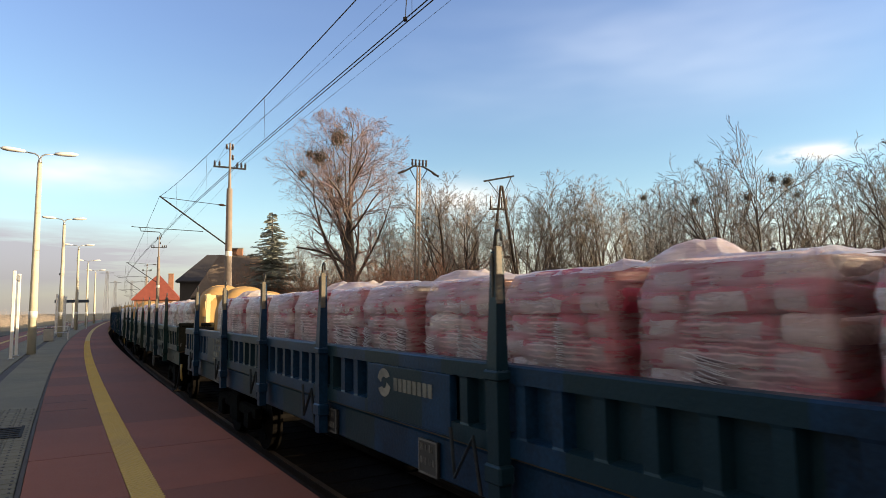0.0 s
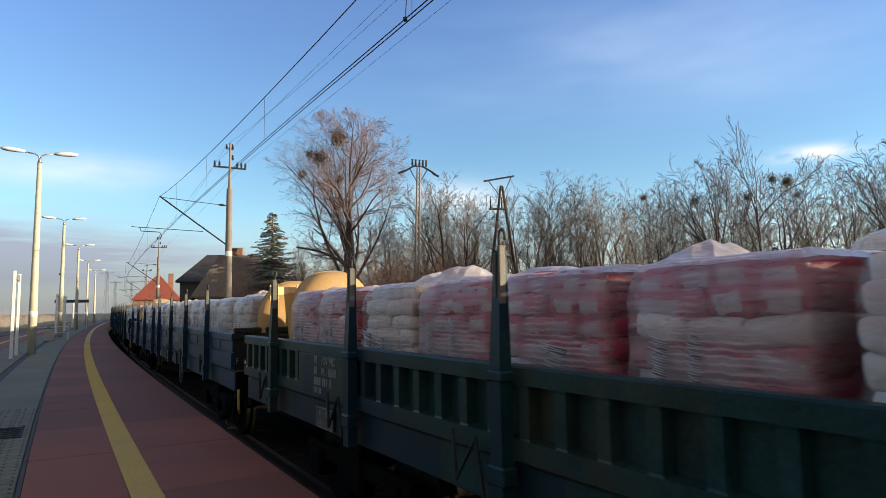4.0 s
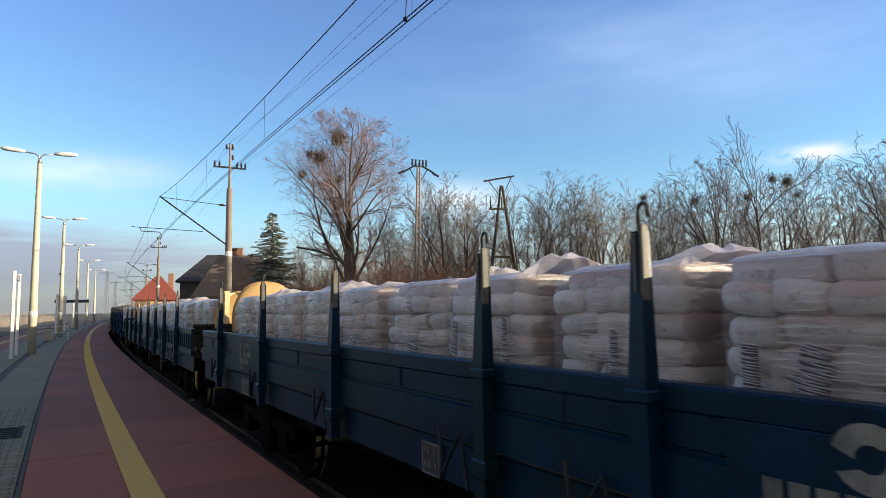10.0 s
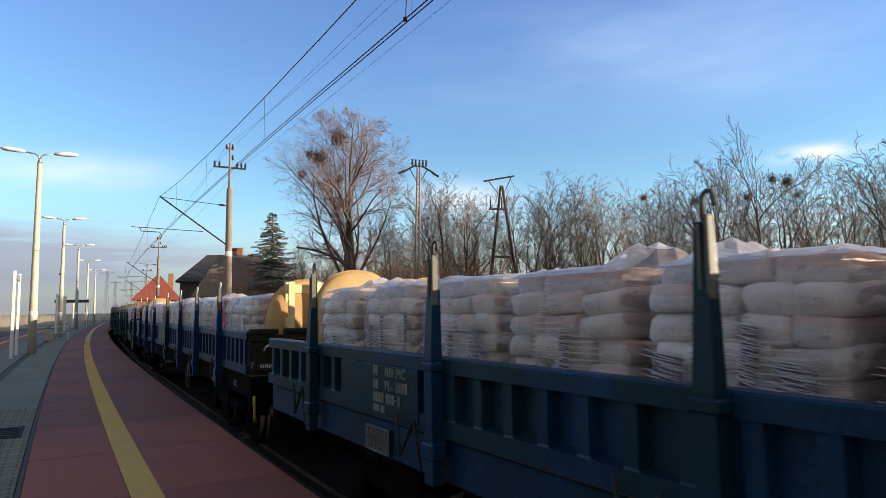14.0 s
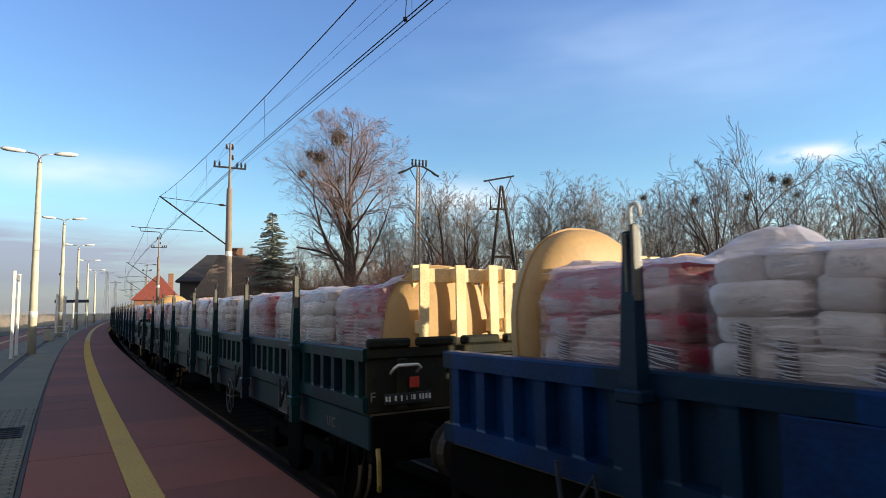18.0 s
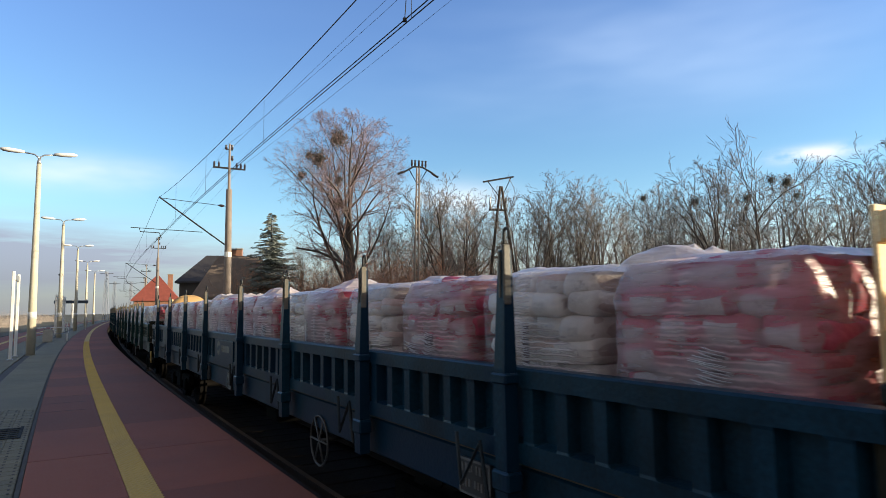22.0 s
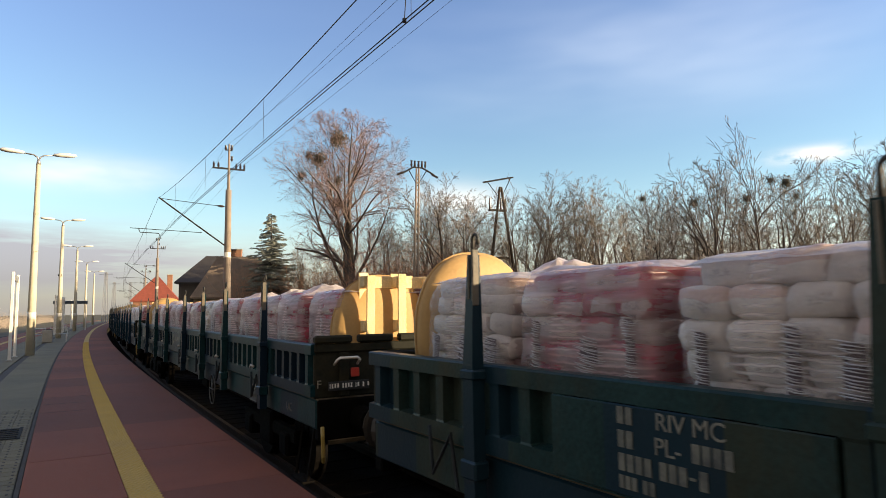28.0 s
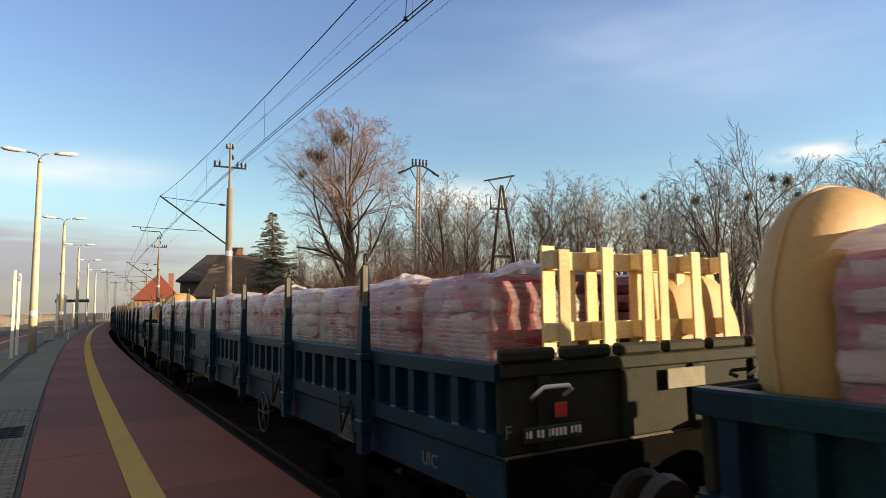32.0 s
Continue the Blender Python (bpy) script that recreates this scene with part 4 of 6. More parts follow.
            pl = part("number_plate", Build().cbox(-1.23, -0.79, -BODY - 0.056, -BODY - 0.036, 1.34, 1.43, 0.004), M["plate"], end, "black plate with pale lettering")
            part("plate_marking", bar_rows(Build(), 0, 0.21, 0.028, [0.42], 0.055, seed + 3).move(pose(-1.01, -BODY - 0.057, 1.385, 0, 0, 90)), M["white_paint"], pl, kind="stuff")
            part("coupling_hook", Build().tube([(0, -BODY, 1.04), (0, -BODY - 0.28, 1.04), (0, -BODY - 0.40, 1.10), (0, -BODY - 0.36, 1.17)], [0.05, 0.045, 0.035, 0.02], 6), M["under"], head)
            part("brake_hose", Build().tube([(0.32, -BODY, 0.95), (0.34, -BODY - 0.22, 0.92), (0.30, -BODY - 0.34, 0.70), (0.2, -BODY - 0.42, 0.62)], 0.028, 6), M["black"], head, smooth=True)
            part("step", Build().tube([(-1.26, -BODY + 0.25, 0.98), (-1.34, -BODY + 0.25, 0.42), (-1.34, -BODY + 0.62, 0.42), (-1.26, -BODY + 0.62, 0.98)], 0.016, 5).cbox(-1.40, -1.26, -BODY + 0.24, -BODY + 0.63, 0.395, 0.42, 0.005), M["wheel"], head, "worn steel shunter's step")
            part("corner_grip", Build().tube([(-1.30, -BODY - 0.07, 1.0), (-1.31, -BODY - 0.11, 0.92), (-1.30, -BODY - 0.10, 0.72), (-1.28, -BODY - 0.05, 0.66)], 0.020, 6), M["yellow_paint"], head, "yellow uncoupling grip")
            fc = bpy.data.curves.new("letter", "FONT")
            fc.body, fc.size, fc.extrude = "F", 0.115, 0.002
            part("letter", fc, None, end, "pale painted letter F", m=pose(-1.34, -BODY - 0.006, 1.37, 90, 0, 0))
            fc.materials.append(M["cream"])
        # bogie
        bg = Build()
        for x in (-1.0, 1.0):
            bg.cbox(x - 0.06, x + 0.06, -7.75, -5.25, 0.52, 0.68, 0.02)
            for y in (-7.4, -5.6):
                bg.cbox(x - 0.11, x + 0.11, y - 0.16, y + 0.16, 0.34, 0.62, 0.03)
            bg.cbox(x - 0.09, x + 0.09, -6.78, -6.22, 0.34, 0.80, 0.03)
        bg.cbox(-1.0, 1.0, -6.7, -6.3, 0.50, 0.78, 0.03)
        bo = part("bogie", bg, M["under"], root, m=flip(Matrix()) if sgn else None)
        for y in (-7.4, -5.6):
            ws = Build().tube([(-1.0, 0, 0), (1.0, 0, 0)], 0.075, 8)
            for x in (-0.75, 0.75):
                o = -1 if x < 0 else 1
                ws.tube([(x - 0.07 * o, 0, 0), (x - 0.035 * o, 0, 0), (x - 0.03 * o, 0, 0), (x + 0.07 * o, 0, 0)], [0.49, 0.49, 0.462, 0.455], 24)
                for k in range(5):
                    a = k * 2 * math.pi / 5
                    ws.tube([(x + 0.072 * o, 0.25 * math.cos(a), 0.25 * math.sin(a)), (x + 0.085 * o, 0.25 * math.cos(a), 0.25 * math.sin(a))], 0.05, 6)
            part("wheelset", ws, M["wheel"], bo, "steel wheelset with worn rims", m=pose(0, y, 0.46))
    # brake wheel, tanks and plates along the side
    ring = [(-1.36, -4.2 + 0.24 * math.cos(a), 0.86 + 0.24 * math.sin(a)) for a in np.linspace(0, 2 * math.pi, 21)]
    bw = Build().tube(ring, 0.011, 5, caps=False)
    for k in range(3):
        a = k * math.pi / 3
        bw.tube([(-1.36, -4.2 + 0.24 * math.cos(a), 0.86 + 0.24 * math.sin(a)), (-1.36, -4.2 - 0.24 * math.cos(a), 0.86 - 0.24 * math.sin(a))], 0.010, 5)
    part("brake_wheel", bw.tube([(-1.36, -4.2, 0.86), (-1.1, -4.2, 0.86)], 0.02, 6), M["dull_grey"], root, "pale spoked handbrake wheel", smooth=True)
    part("air_tank", Build().tube([(-0.55, 1.2, 0.72), (-0.55, 1.26, 0.72), (-0.55, 2.5, 0.72), (-0.55, 2.56, 0.72)], [0.1, 0.2, 0.2, 0.1], 14), M["under"], root, smooth=True)
    part("brake_gear", Build().tube([(-0.4, -5.0, 0.55), (-0.4, 5.0, 0.55)], 0.03, 6).tube([(0.4, -5.0, 0.5), (0.4, 5.0, 0.5)], 0.03, 6).cbox(-0.9, -0.3, -1.2, -0.6, 0.55, 0.95, 0.03), M["under"], root)
    em, g = (0.34 + slip, 1.0) if kind == "ribbed" else (-1.50, 1.05) if big else (-3.31, 1.3)
    for y, w, hh in ((-7.0, 0.34, 0.22), (em - 0.62 if g < 1.2 else em - 0.03, 0.26, 0.24), (1.35, 0.24, 0.22), (6.4, 0.42, 0.20)):
        pl = part("label_plate", Build().cbox(-1.375, -1.35, y - w / 2, y + w / 2, 1.11 - hh * 0.55, 1.11 + hh * 0.45, 0.004), M["plate"], root, "dark data plate with pale lettering")
        tb = bar_rows(Build(), -1.376, y + w / 2 - 0.03, 1.11 + hh * 0.45 - 0.03, [w - 0.09] * int(hh / 0.085), 0.062, seed + int(y * 10))
        tb.box(-1.380, -1.376, y - w / 2, y - w / 2 + 0.014, 1.11 - hh * 0.55, 1.11 + hh * 0.45).box(-1.380, -1.376, y + w / 2 - 0.014, y + w / 2, 1.11 - hh * 0.55, 1.11 + hh * 0.45)
        tb.box(-1.380, -1.376, y - w / 2, y + w / 2, 1.11 + hh * 0.45 - 0.014, 1.11 + hh * 0.45).box(-1.380, -1.376, y - w / 2, y + w / 2, 1.11 - hh * 0.55, 1.11 - hh * 0.55 + 0.014)
        part("plate_marking", tb, M["faded_white"], pl, kind="stuff")
    # smooth board with the operator's mark (plain shapes), and one with the wagon's marks (bars)
    bx = -HALF_W - 0.004
    bd = part("sign_board", Build().cbox(bx - 0.004, -HALF_W + 0.05, em - (0.52 if big else 0.98 * g), em + (0.52 if big else 0.32), 1.30, top - 0.11, 0.005), P, root, "smooth panel with a pale operator's mark")
    lg = Build()
    for sg in (1, -1):
        arc = [(0.13 * math.cos(a), 0.13 * math.sin(a)) for a in np.linspace(0.5, 2.9, 9)]
        inn = [(0.052 * math.cos(a + 0.35), 0.052 * math.sin(a + 0.35)) for a in np.linspace(2.9, 0.5, 9)]
        n0 = len(lg.v)
        pts = arc + inn
        for d in (0.0, 0.004):
            lg.v.extend([(bx - 0.0045 - d, em - sg * p[0] * 0.9 * g, (1.64 if big else 1.565) + sg * p[1] * g * 0.85) for p in pts])
        k = len(pts)
        for i in range(8):
            lg.f.append((n0 + k + i, n0 + k + i + 1, n0 + k + k - 2 - i, n0 + k + k - 1 - i))
    emblem = part("emblem", lg, M["cream"], bd, "pale painted emblem", kind="stuff")
    wd = Build()
    if big:
        letter_blocks(wd, bx - 0.005, em + 0.37, 1.515, "########", 0.125, 1.2)
    else:
        letter_blocks(wd, bx - 0.005, em - 0.17 * g, 1.615 + 0.02 * (g - 1), "########", 0.096 * g, 1.22)
    part("operator_lettering", wd, M["block_letters"], bd, "pale block-shaped operator lettering", kind="stuff")
    yn, wb, h = 6.32, Build(), 0.092
    nb = part("sign_board", Build().cbox(bx - 0.004, -HALF_W + 0.05, yn - 0.65, yn + 0.75, 1.30, top - 0.11, 0.005), P, root, "smooth panel with pale wagon lettering")
    if marks == "rows":
        y0 = 6.60 + (fix or {}).get(6, 0.0) * 0.9
        h = 0.076
        letter_blocks(wb, bx - 0.005, y0, 1.692, "##", h)
        painted_word("RIV MC", h, nb, bx - 0.006, y0 - 0.21, 1.692)
        letter_blocks(wb, bx - 0.005, y0, 1.588, "##", h)
        painted_word("PL-", h, nb, bx - 0.006, y0 - 0.20, 1.588)
        letter_blocks(wb, bx - 0.005, y0 - 0.39, 1.588, "####", h)
        letter_blocks(wb, bx - 0.005, y0, 1.486, "#### ###-#", h)
        letter_blocks(wb, bx - 0.005, y0, 1.390, "### ##", h * 0.75)
    else:
        y0 = 6.62 if marks == "two rows on" else 6.95
        letter_blocks(wb, bx - 0.005, y0, 1.69, "## ## #### ### - #", h)
        painted_word("RIV MC PL-", h, nb, bx - 0.006, y0, 1.565)
        letter_blocks(wb, bx - 0.005, y0 - 0.62, 1.565, "####", h)
        painted_word("Res", h, nb, bx - 0.006, y0 - 0.98, 1.545)
    part("wagon_lettering", wb, M["block_letters"], nb, "rows of pale worn number blocks", kind="stuff")
    fc = bpy.data.curves.new("letter", "FONT")
    fc.body, fc.size, fc.extrude = "UIC", 0.13, 0.002
    part("letter", fc, None, root, "pale painted letters UIC", m=pose(-1.348, -8.35, 1.05, 90, 0, -90))
    fc.materials.append(M["faded_white"])
    return root


# ---- the load: sacks on pallets, airbags, upright pallets ----


def sack_shape(w, d, h, seed, nu=18, nv=8):
    """A full sack w along y, d along x, h high: a pillow with slack seams."""
    rnd = random.Random(seed)
    b = Build()
    ph = [rnd.uniform(0, 6) for _ in range(4)]
    for j in range(nv + 1):
        for i in range(nu):
            lat = -math.pi / 2 + math.pi * j / nv
            lon = 2 * math.pi * i / nu + math.pi / nu
            e = 0.30
            sg = lambda q: math.copysign(abs(q) ** e, q)
            cx, cy, cz = sg(math.cos(lat)) * sg(math.cos(lon)), sg(math.cos(lat)) * sg(math.sin(lon)), math.copysign(abs(math.sin(lat)) ** 0.5, math.sin(lat))
            k = 1 + 0.022 * math.sin(3 * lon + ph[0]) + 0.022 * math.sin(2 * lat + ph[1] + lon)
            crease = 0.016 * noise.noise((cx * 3 + seed, cy * 5, cz * 2)) + 0.007 * noise.noise((cx * 6, cy * 14 + seed, cz * 7))
            sag = -0.08 * h * cy * math.sin(ph[3])
            b.v.append((cx * (d / 2 * k + crease), cy * (w / 2 * k + crease), cz * h / 2 * (1 + 0.09 * math.sin(2 * lon + ph[2])) + sag))
    for j in range(nv):
        for i in range(nu):
            a, c = j * nu + i, j * nu + (i + 1) % nu
            b.f.append((a, c, c + nu, a + nu))
    return b


def sack_mesh(w, d, h, material, seed):
    return sack_shape(w, d, h, seed).mesh("sack", material, True)


LEN, DEEP, LAYER, Z_LOAD = 1.10, 1.08, 0.138, 1.40
SACKS = {}
for colour in ("white", "red"):
    for key, w, d in (("long", 0.46, 0.44), ("short", 0.345, 0.52), ("slim", 0.262, 0.50)):
        SACKS[colour, key] = [sack_mesh(w, d, LAYER * 1.14, M["bag_" + colour], 10 * len(key) + hash_) for hash_ in (11, 12, 13, 14, 15, 16)]


def core_mesh(colour):
    """The inner and lower sacks of a stack, that only show at their edges, with the pallet below."""
    b = Build()
    rnd = random.Random(5)
    for k in range(7):
        for iy in range(3):
            for ix in range(2):
                if k >= 3 and ix == 0:
                    continue
                y, x = (iy - 1) * 0.325, -0.25 + ix * 0.52
                j = rnd.uniform(-0.012, 0.012)
                q = sack_shape(0.35, 0.53, LAYER * 1.08, rnd.randrange(99), 10, 4).move(pose(x, y + j, Z_LOAD + (k + 0.5) * LAYER, rnd.uniform(-3, 3), 0, rnd.uniform(-4, 4)))
                b.add(q.v, q.f)
    me = b.mesh("stack_core", M["bag_" + colour], True)
    me.materials.append(M["gap_red"])
    # upper inner sacks get the red that has the gap shade in it
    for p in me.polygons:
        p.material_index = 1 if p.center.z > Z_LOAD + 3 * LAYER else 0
    return me


def far_mesh(colour):
    b = Build()
    rnd = random.Random(6)
    for k in range(7):
        for iy in range(3):
            for ix in range(2):
                y, x = (iy - 1) * 0.355, -0.26 + ix * 0.52
                q = sack_shape(0.36, 0.53, LAYER * 1.1, rnd.randrange(99), 10, 4).move(pose(x + rnd.uniform(-0.02, 0.02), y, Z_LOAD + (k + 0.5) * LAYER, rnd.uniform(-3, 3), 0, rnd.uniform(-4, 4)))
                b.add(q.v, q.f)
    return b.mesh("stacked_sacks", M["bag_" + colour], True)


def pallet_mesh():
    """A plain pallet as one piece: a deck on three runners."""
    z0, z1, z2 = Z_LOAD - 0.128, Z_LOAD - 0.025, Z_LOAD - 0.003
    sec = [(-0.5, z2), (-0.5, z0), (-0.4, z0), (-0.4, z1), (-0.05, z1), (-0.05, z0), (0.05, z0), (0.05, z1), (0.4, z1), (0.4, z0), (0.5, z0), (0.5, z2)]
    n, b = len(sec), Build()
    b.v = [(x, y, z) for x in (-0.56, 0.56) for y, z in sec]
    b.f = [(i, i + n, (i + 1) % n + n, (i + 1) % n) for i in range(n)] + [tuple(range(n)), tuple(reversed(range(n, 2 * n)))]
    return b.mesh("pallet", M["wood"])


def film_mesh(seed, material, whole=False):
    rnd = random.Random(seed)
    b = Build()
    ring = []
    hx, hy, r = DEEP / 2 + 0.05, LEN / 2 - 0.035, 0.07
    for cx, cy, a0 in ((hx - r, hy - r, 0), (-hx + r, hy - r, 90), (-hx + r, -hy + r, 180), (hx - r, -hy + r, 270)):
        for k in range(4):
            a = radians(a0 + k * 30)
            ring.append((cx + r * math.cos(a), cy + r * math.sin(a)))
    n, rows = len(ring), 11
    for j in range(rows):
        z = Z_LOAD + 0.02 + (7 * LAYER - 0.02) * j / (rows - 1)
        shrink = 0.985 - 0.015 * (j % 2) - (0.12 if j == rows - 1 else 0.03 if j == rows - 2 else 0)
        for (x, y) in ring:
            k = shrink + rnd.uniform(-0.008, 0.008)
            b.v.append((x * k, y * k, z + rnd.uniform(-0.01, 0.01)))
    for j in range(rows - 1):
        for i in range(n):
            a, c = j * n + i, j * n + (i + 1) % n
            if not whole and max(ring[i][1], ring[(i + 1) % n][1]) > hy - r * 0.45:
                continue
            if whole or min(ring[i][0], ring[(i + 1) % n][0]) < -hx + r * 1.2 or (min(ring[i][1], ring[(i + 1) % n][1]) < -hy + r * 1.2):
                b.f.append((a, c, c + n, a + n))
    return b.mesh("film_wrap", M[material], True)


def hood_mesh(seed, high):
    """Film over the top of a stack: it hugs the sacks and is drawn up into a crumpled crest beside the next stack."""
    rnd = random.Random(seed)
    b = Build()
    n, m = 13, 17
    z0 = Z_LOAD + 7 * LAYER
    peaks = [(rnd.uniform(-0.25, 0.30), rnd.uniform(0.34, 0.52), rnd.uniform(0.8, 1.2) * high, rnd.uniform(0.17, 0.28)) for _ in range(2 if high > 0.05 else 1)]
    for j in range(m):
        for i in range(n):
            u, v = -1 + 2 * i / (n - 1), -1 + 2 * j / (m - 1)
            x, y = u * DEEP * 0.47, v * LEN * 0.49
            edge = max(abs(u), abs(v))
            z = z0 + 0.022 - 0.05 * max(0.0, edge - 0.75) / 0.25
            lift = sum(ph * math.exp(-((((x - px) * 0.8) ** 2 + (y - py) ** 2) / (pw * pw)) ** 2) for px, py, ph, pw in peaks)
            z += lift * min(1.0, (1 - abs(u)) * 5) + (0.008 + 0.28 * lift) * noise.noise((x * 11 + seed, y * 11, 0)) + 0.25 * lift * noise.noise((x * 27, y * 27 + seed, 0))
            b.v.append((x + rnd.uniform(-0.012, 0.012), y + rnd.uniform(-0.012, 0.012), z))
    for j in range(m - 1):
        for i in range(n - 1):
            b.f.append((j * n + i, j * n + i + 1, (j + 1) * n + i + 1, (j + 1) * n + i))
    return b.mesh("film_top", M["hood"], False)


def folds_mesh(seed, w, n):
    """Stretch film drawn together into thin level ridges, over a strip of a stack's face; a dark sheet behind paints
    their shade.
    """
    rnd = random.Random(seed)
    b = Build()
    for k in range(n):
        z = k * 0.0135 + rnd.uniform(-0.003, 0.003)
        y0, y1 = -w / 2 * rnd.uniform(0.45, 1.15), w / 2 * rnd.uniform(0.45, 1.15)
        pts = [(0.012 - 0.02 * math.sin(math.pi * i / 4), y0 + (y1 - y0) * i / 4, z + w * 0.12 * (i / 4 - 0.5) + rnd.uniform(-0.002, 0.002)) for i in range(5)]
        b.tube(pts, [0.0015, 0.0032, 0.004, 0.0032, 0.0015], 4, caps=False)
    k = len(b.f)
    # one dark sheet behind the ridges stands for the shade in the gaps
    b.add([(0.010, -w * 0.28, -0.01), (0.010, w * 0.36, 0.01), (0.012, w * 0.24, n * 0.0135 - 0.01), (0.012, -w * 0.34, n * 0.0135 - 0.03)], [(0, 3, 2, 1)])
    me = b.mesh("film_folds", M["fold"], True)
    me.materials.append(M["fold_shade"])
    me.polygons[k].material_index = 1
    return me


FOLDS = [folds_mesh(1, 0.14, 26), folds_mesh(2, 0.22, 22), folds_mesh(3, 0.10, 30), folds_mesh(4, 0.30, 20)]
CORE = {c: core_mesh(c) for c in ("white", "red")}
FAR = {c: far_mesh(c) for c in ("white", "red")}
PALLET, FILMS = pallet_mesh(), {"white": [film_mesh(s, "film") for s in (1, 2, 3)], "red": [film_mesh(s, "film_red") for s in (4, 5, 6)]}
WHOLE = {"white": film_mesh(7, "film", True), "red": film_mesh(8, "film_red", True)}
HOODS = [hood_mesh(s, h) for s, h in ((1, 0.025), (2, 0.035), (3, 0.045), (4, 0.055), (5, 0.065), (6, 0.072), (7, 0.03), (8, 0.05))]
LABELS = {"white": "full white sacks wrapped in clear film on a pallet", "red": "red and grey printed sacks in clear film on a pallet"}


def near_stack(colour, rnd, first=False):
    root = thing("sack_stack", None, None, LABELS[colour], "sack stack", "sack stacks on the wagons")
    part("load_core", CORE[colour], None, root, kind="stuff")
    part("pallet", PALLET, None, root)
    for k in range(3, 7):
        pick = rnd.random()
        if pick < 0.36:
            lay = [("short", (i - 1) * 0.350, -0.27) for i in range(3)]
        elif pick < 0.80:
            lay = [("slim", (i - 1.5) * 0.268, -0.28) for i in range(4)]
        elif pick < 0.90:
            lay = [("long", -0.295, -0.30), ("slim", 0.105, -0.27), ("slim", 0.385, -0.27)]
        else:
            lay = [("slim", -0.385, -0.27), ("long", 0.0, -0.30), ("slim", 0.385, -0.27)]
        if rnd.random() < 0.5:
            lay = [(key, -y, x) for key, y, x in lay]
        lay = [(key, y * 0.93, x) for key, y, x in lay]
        for key, y, x in lay:
            other = colour if rnd.random() < 0.86 else ("white" if colour == "red" else colour)
            up = 1 if k == 6 else 0
            part("sack", rnd.choice(SACKS[other, key]), None, root,
                 m=pose(x + rnd.uniform(-0.025, 0.02) + 0.05 * up, y * (1 - 0.08 * up) + rnd.uniform(-0.016, 0.016), Z_LOAD + (k + 0.5) * LAYER + rnd.uniform(-0.006, 0.006) - 0.05 * up * abs(y),
                        -up * y * 12 + rnd.uniform(-2.5, 2.5), rnd.uniform(-3, 3), rnd.uniform(-3, 3)))
    part("film_wrap", WHOLE[colour] if first else rnd.choice(FILMS[colour]), None, root)
    for n in range(rnd.choice((1, 1, 2, 3))):
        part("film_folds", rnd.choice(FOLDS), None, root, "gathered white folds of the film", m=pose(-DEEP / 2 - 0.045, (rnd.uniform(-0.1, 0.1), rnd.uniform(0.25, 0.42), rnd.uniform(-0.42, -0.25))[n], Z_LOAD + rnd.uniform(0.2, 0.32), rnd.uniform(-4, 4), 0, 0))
    part("film_top", rnd.choice(HOODS), None, root, "loose crumpled clear film", m=pose(0, 0, 0, 0, 0, rnd.choice((0, 180))))
    return root


def plain_stack(colour, rnd):
    root = thing("sack_stack", None, None, LABELS[colour], "sack stack", "sack stacks on the wagons")
    part("stacked_sacks", FAR[colour], None, root, kind="stuff")
    part("film_wrap", rnd.choice(FILMS[colour]), None, root)
    part("film_top", rnd.choice(HOODS), None, root, "loose crumpled clear film", m=pose(0, 0, 0, 0, 0, rnd.choice((0, 180))))
    return root


def far_row(seed, red_share):
    """The second row of stacks, hidden behind the first but for its top: one mesh, and one of loose film."""
    rnd = random.Random(seed)
    b, top = {"white": Build(), "red": Build()}, Build()
    for i in range(15):
        y = (i - 7) * 1.15
        c = "red" if rnd.random() < red_share else "white"
        me = FAR[c]
        b[c].add([(v.co.x, v.co.y + y, v.co.z) for v in me.vertices], [tuple(p.vertices) for p in me.polygons])
        me = rnd.choice(HOODS)
        sg = rnd.choice((-1, 1))
        top.add([(v.co.x * sg, v.co.y * sg + y, v.co.z) for v in me.vertices], [tuple(p.vertices) for p in me.polygons])
    return b["white"].mesh("sack_row", M["bag_white"]) if b["white"].v else None, b["red"].mesh("sack_row", M["bag_red"]) if b["red"].v else None, top.mesh("film_top", M["hood"])


ROWS = [far_row(1, 0.0), far_row(2, 0.45), far_row(3, 0.7)]


def airbag_mesh(half):
    """An inflated paper dunnage bag standing on edge: two sheets pressed flat by the load, round at the rim."""
    b = Build()
    nu, nv = 40, 14
    for j in range(nv + 1):
        th = math.pi * (j / nv - 0.5)
        k = max(0.02, math.cos(th)) ** 0.42
        y = math.copysign(abs(math.sin(th)) ** 0.85, th) * half
        for i in range(nu):
            a = 2 * math.pi * i / nu
            cx = math.copysign(abs(math.cos(a)) ** 0.86, math.cos(a)) * 0.60
            cz = math.copysign(abs(math.sin(a)) ** 0.86, math.sin(a)) * 0.71
            w = 0.012 * noise.noise((cx * k * 4, cz * k * 4, half * 9))
            b.v.append((cx * k, y + w, cz * k))
    for j in range(nv):
        for i in range(nu):
            a, c = j * nu + i, j * nu + (i + 1) % nu
            b.f.append((a, a + nu, c + nu, c))
    b.f.append(tuple(range(nu)))
    b.f.append(tuple(nv * nu + i for i in reversed(range(nu))))
    return b.mesh("bag", M["kraft"], True)


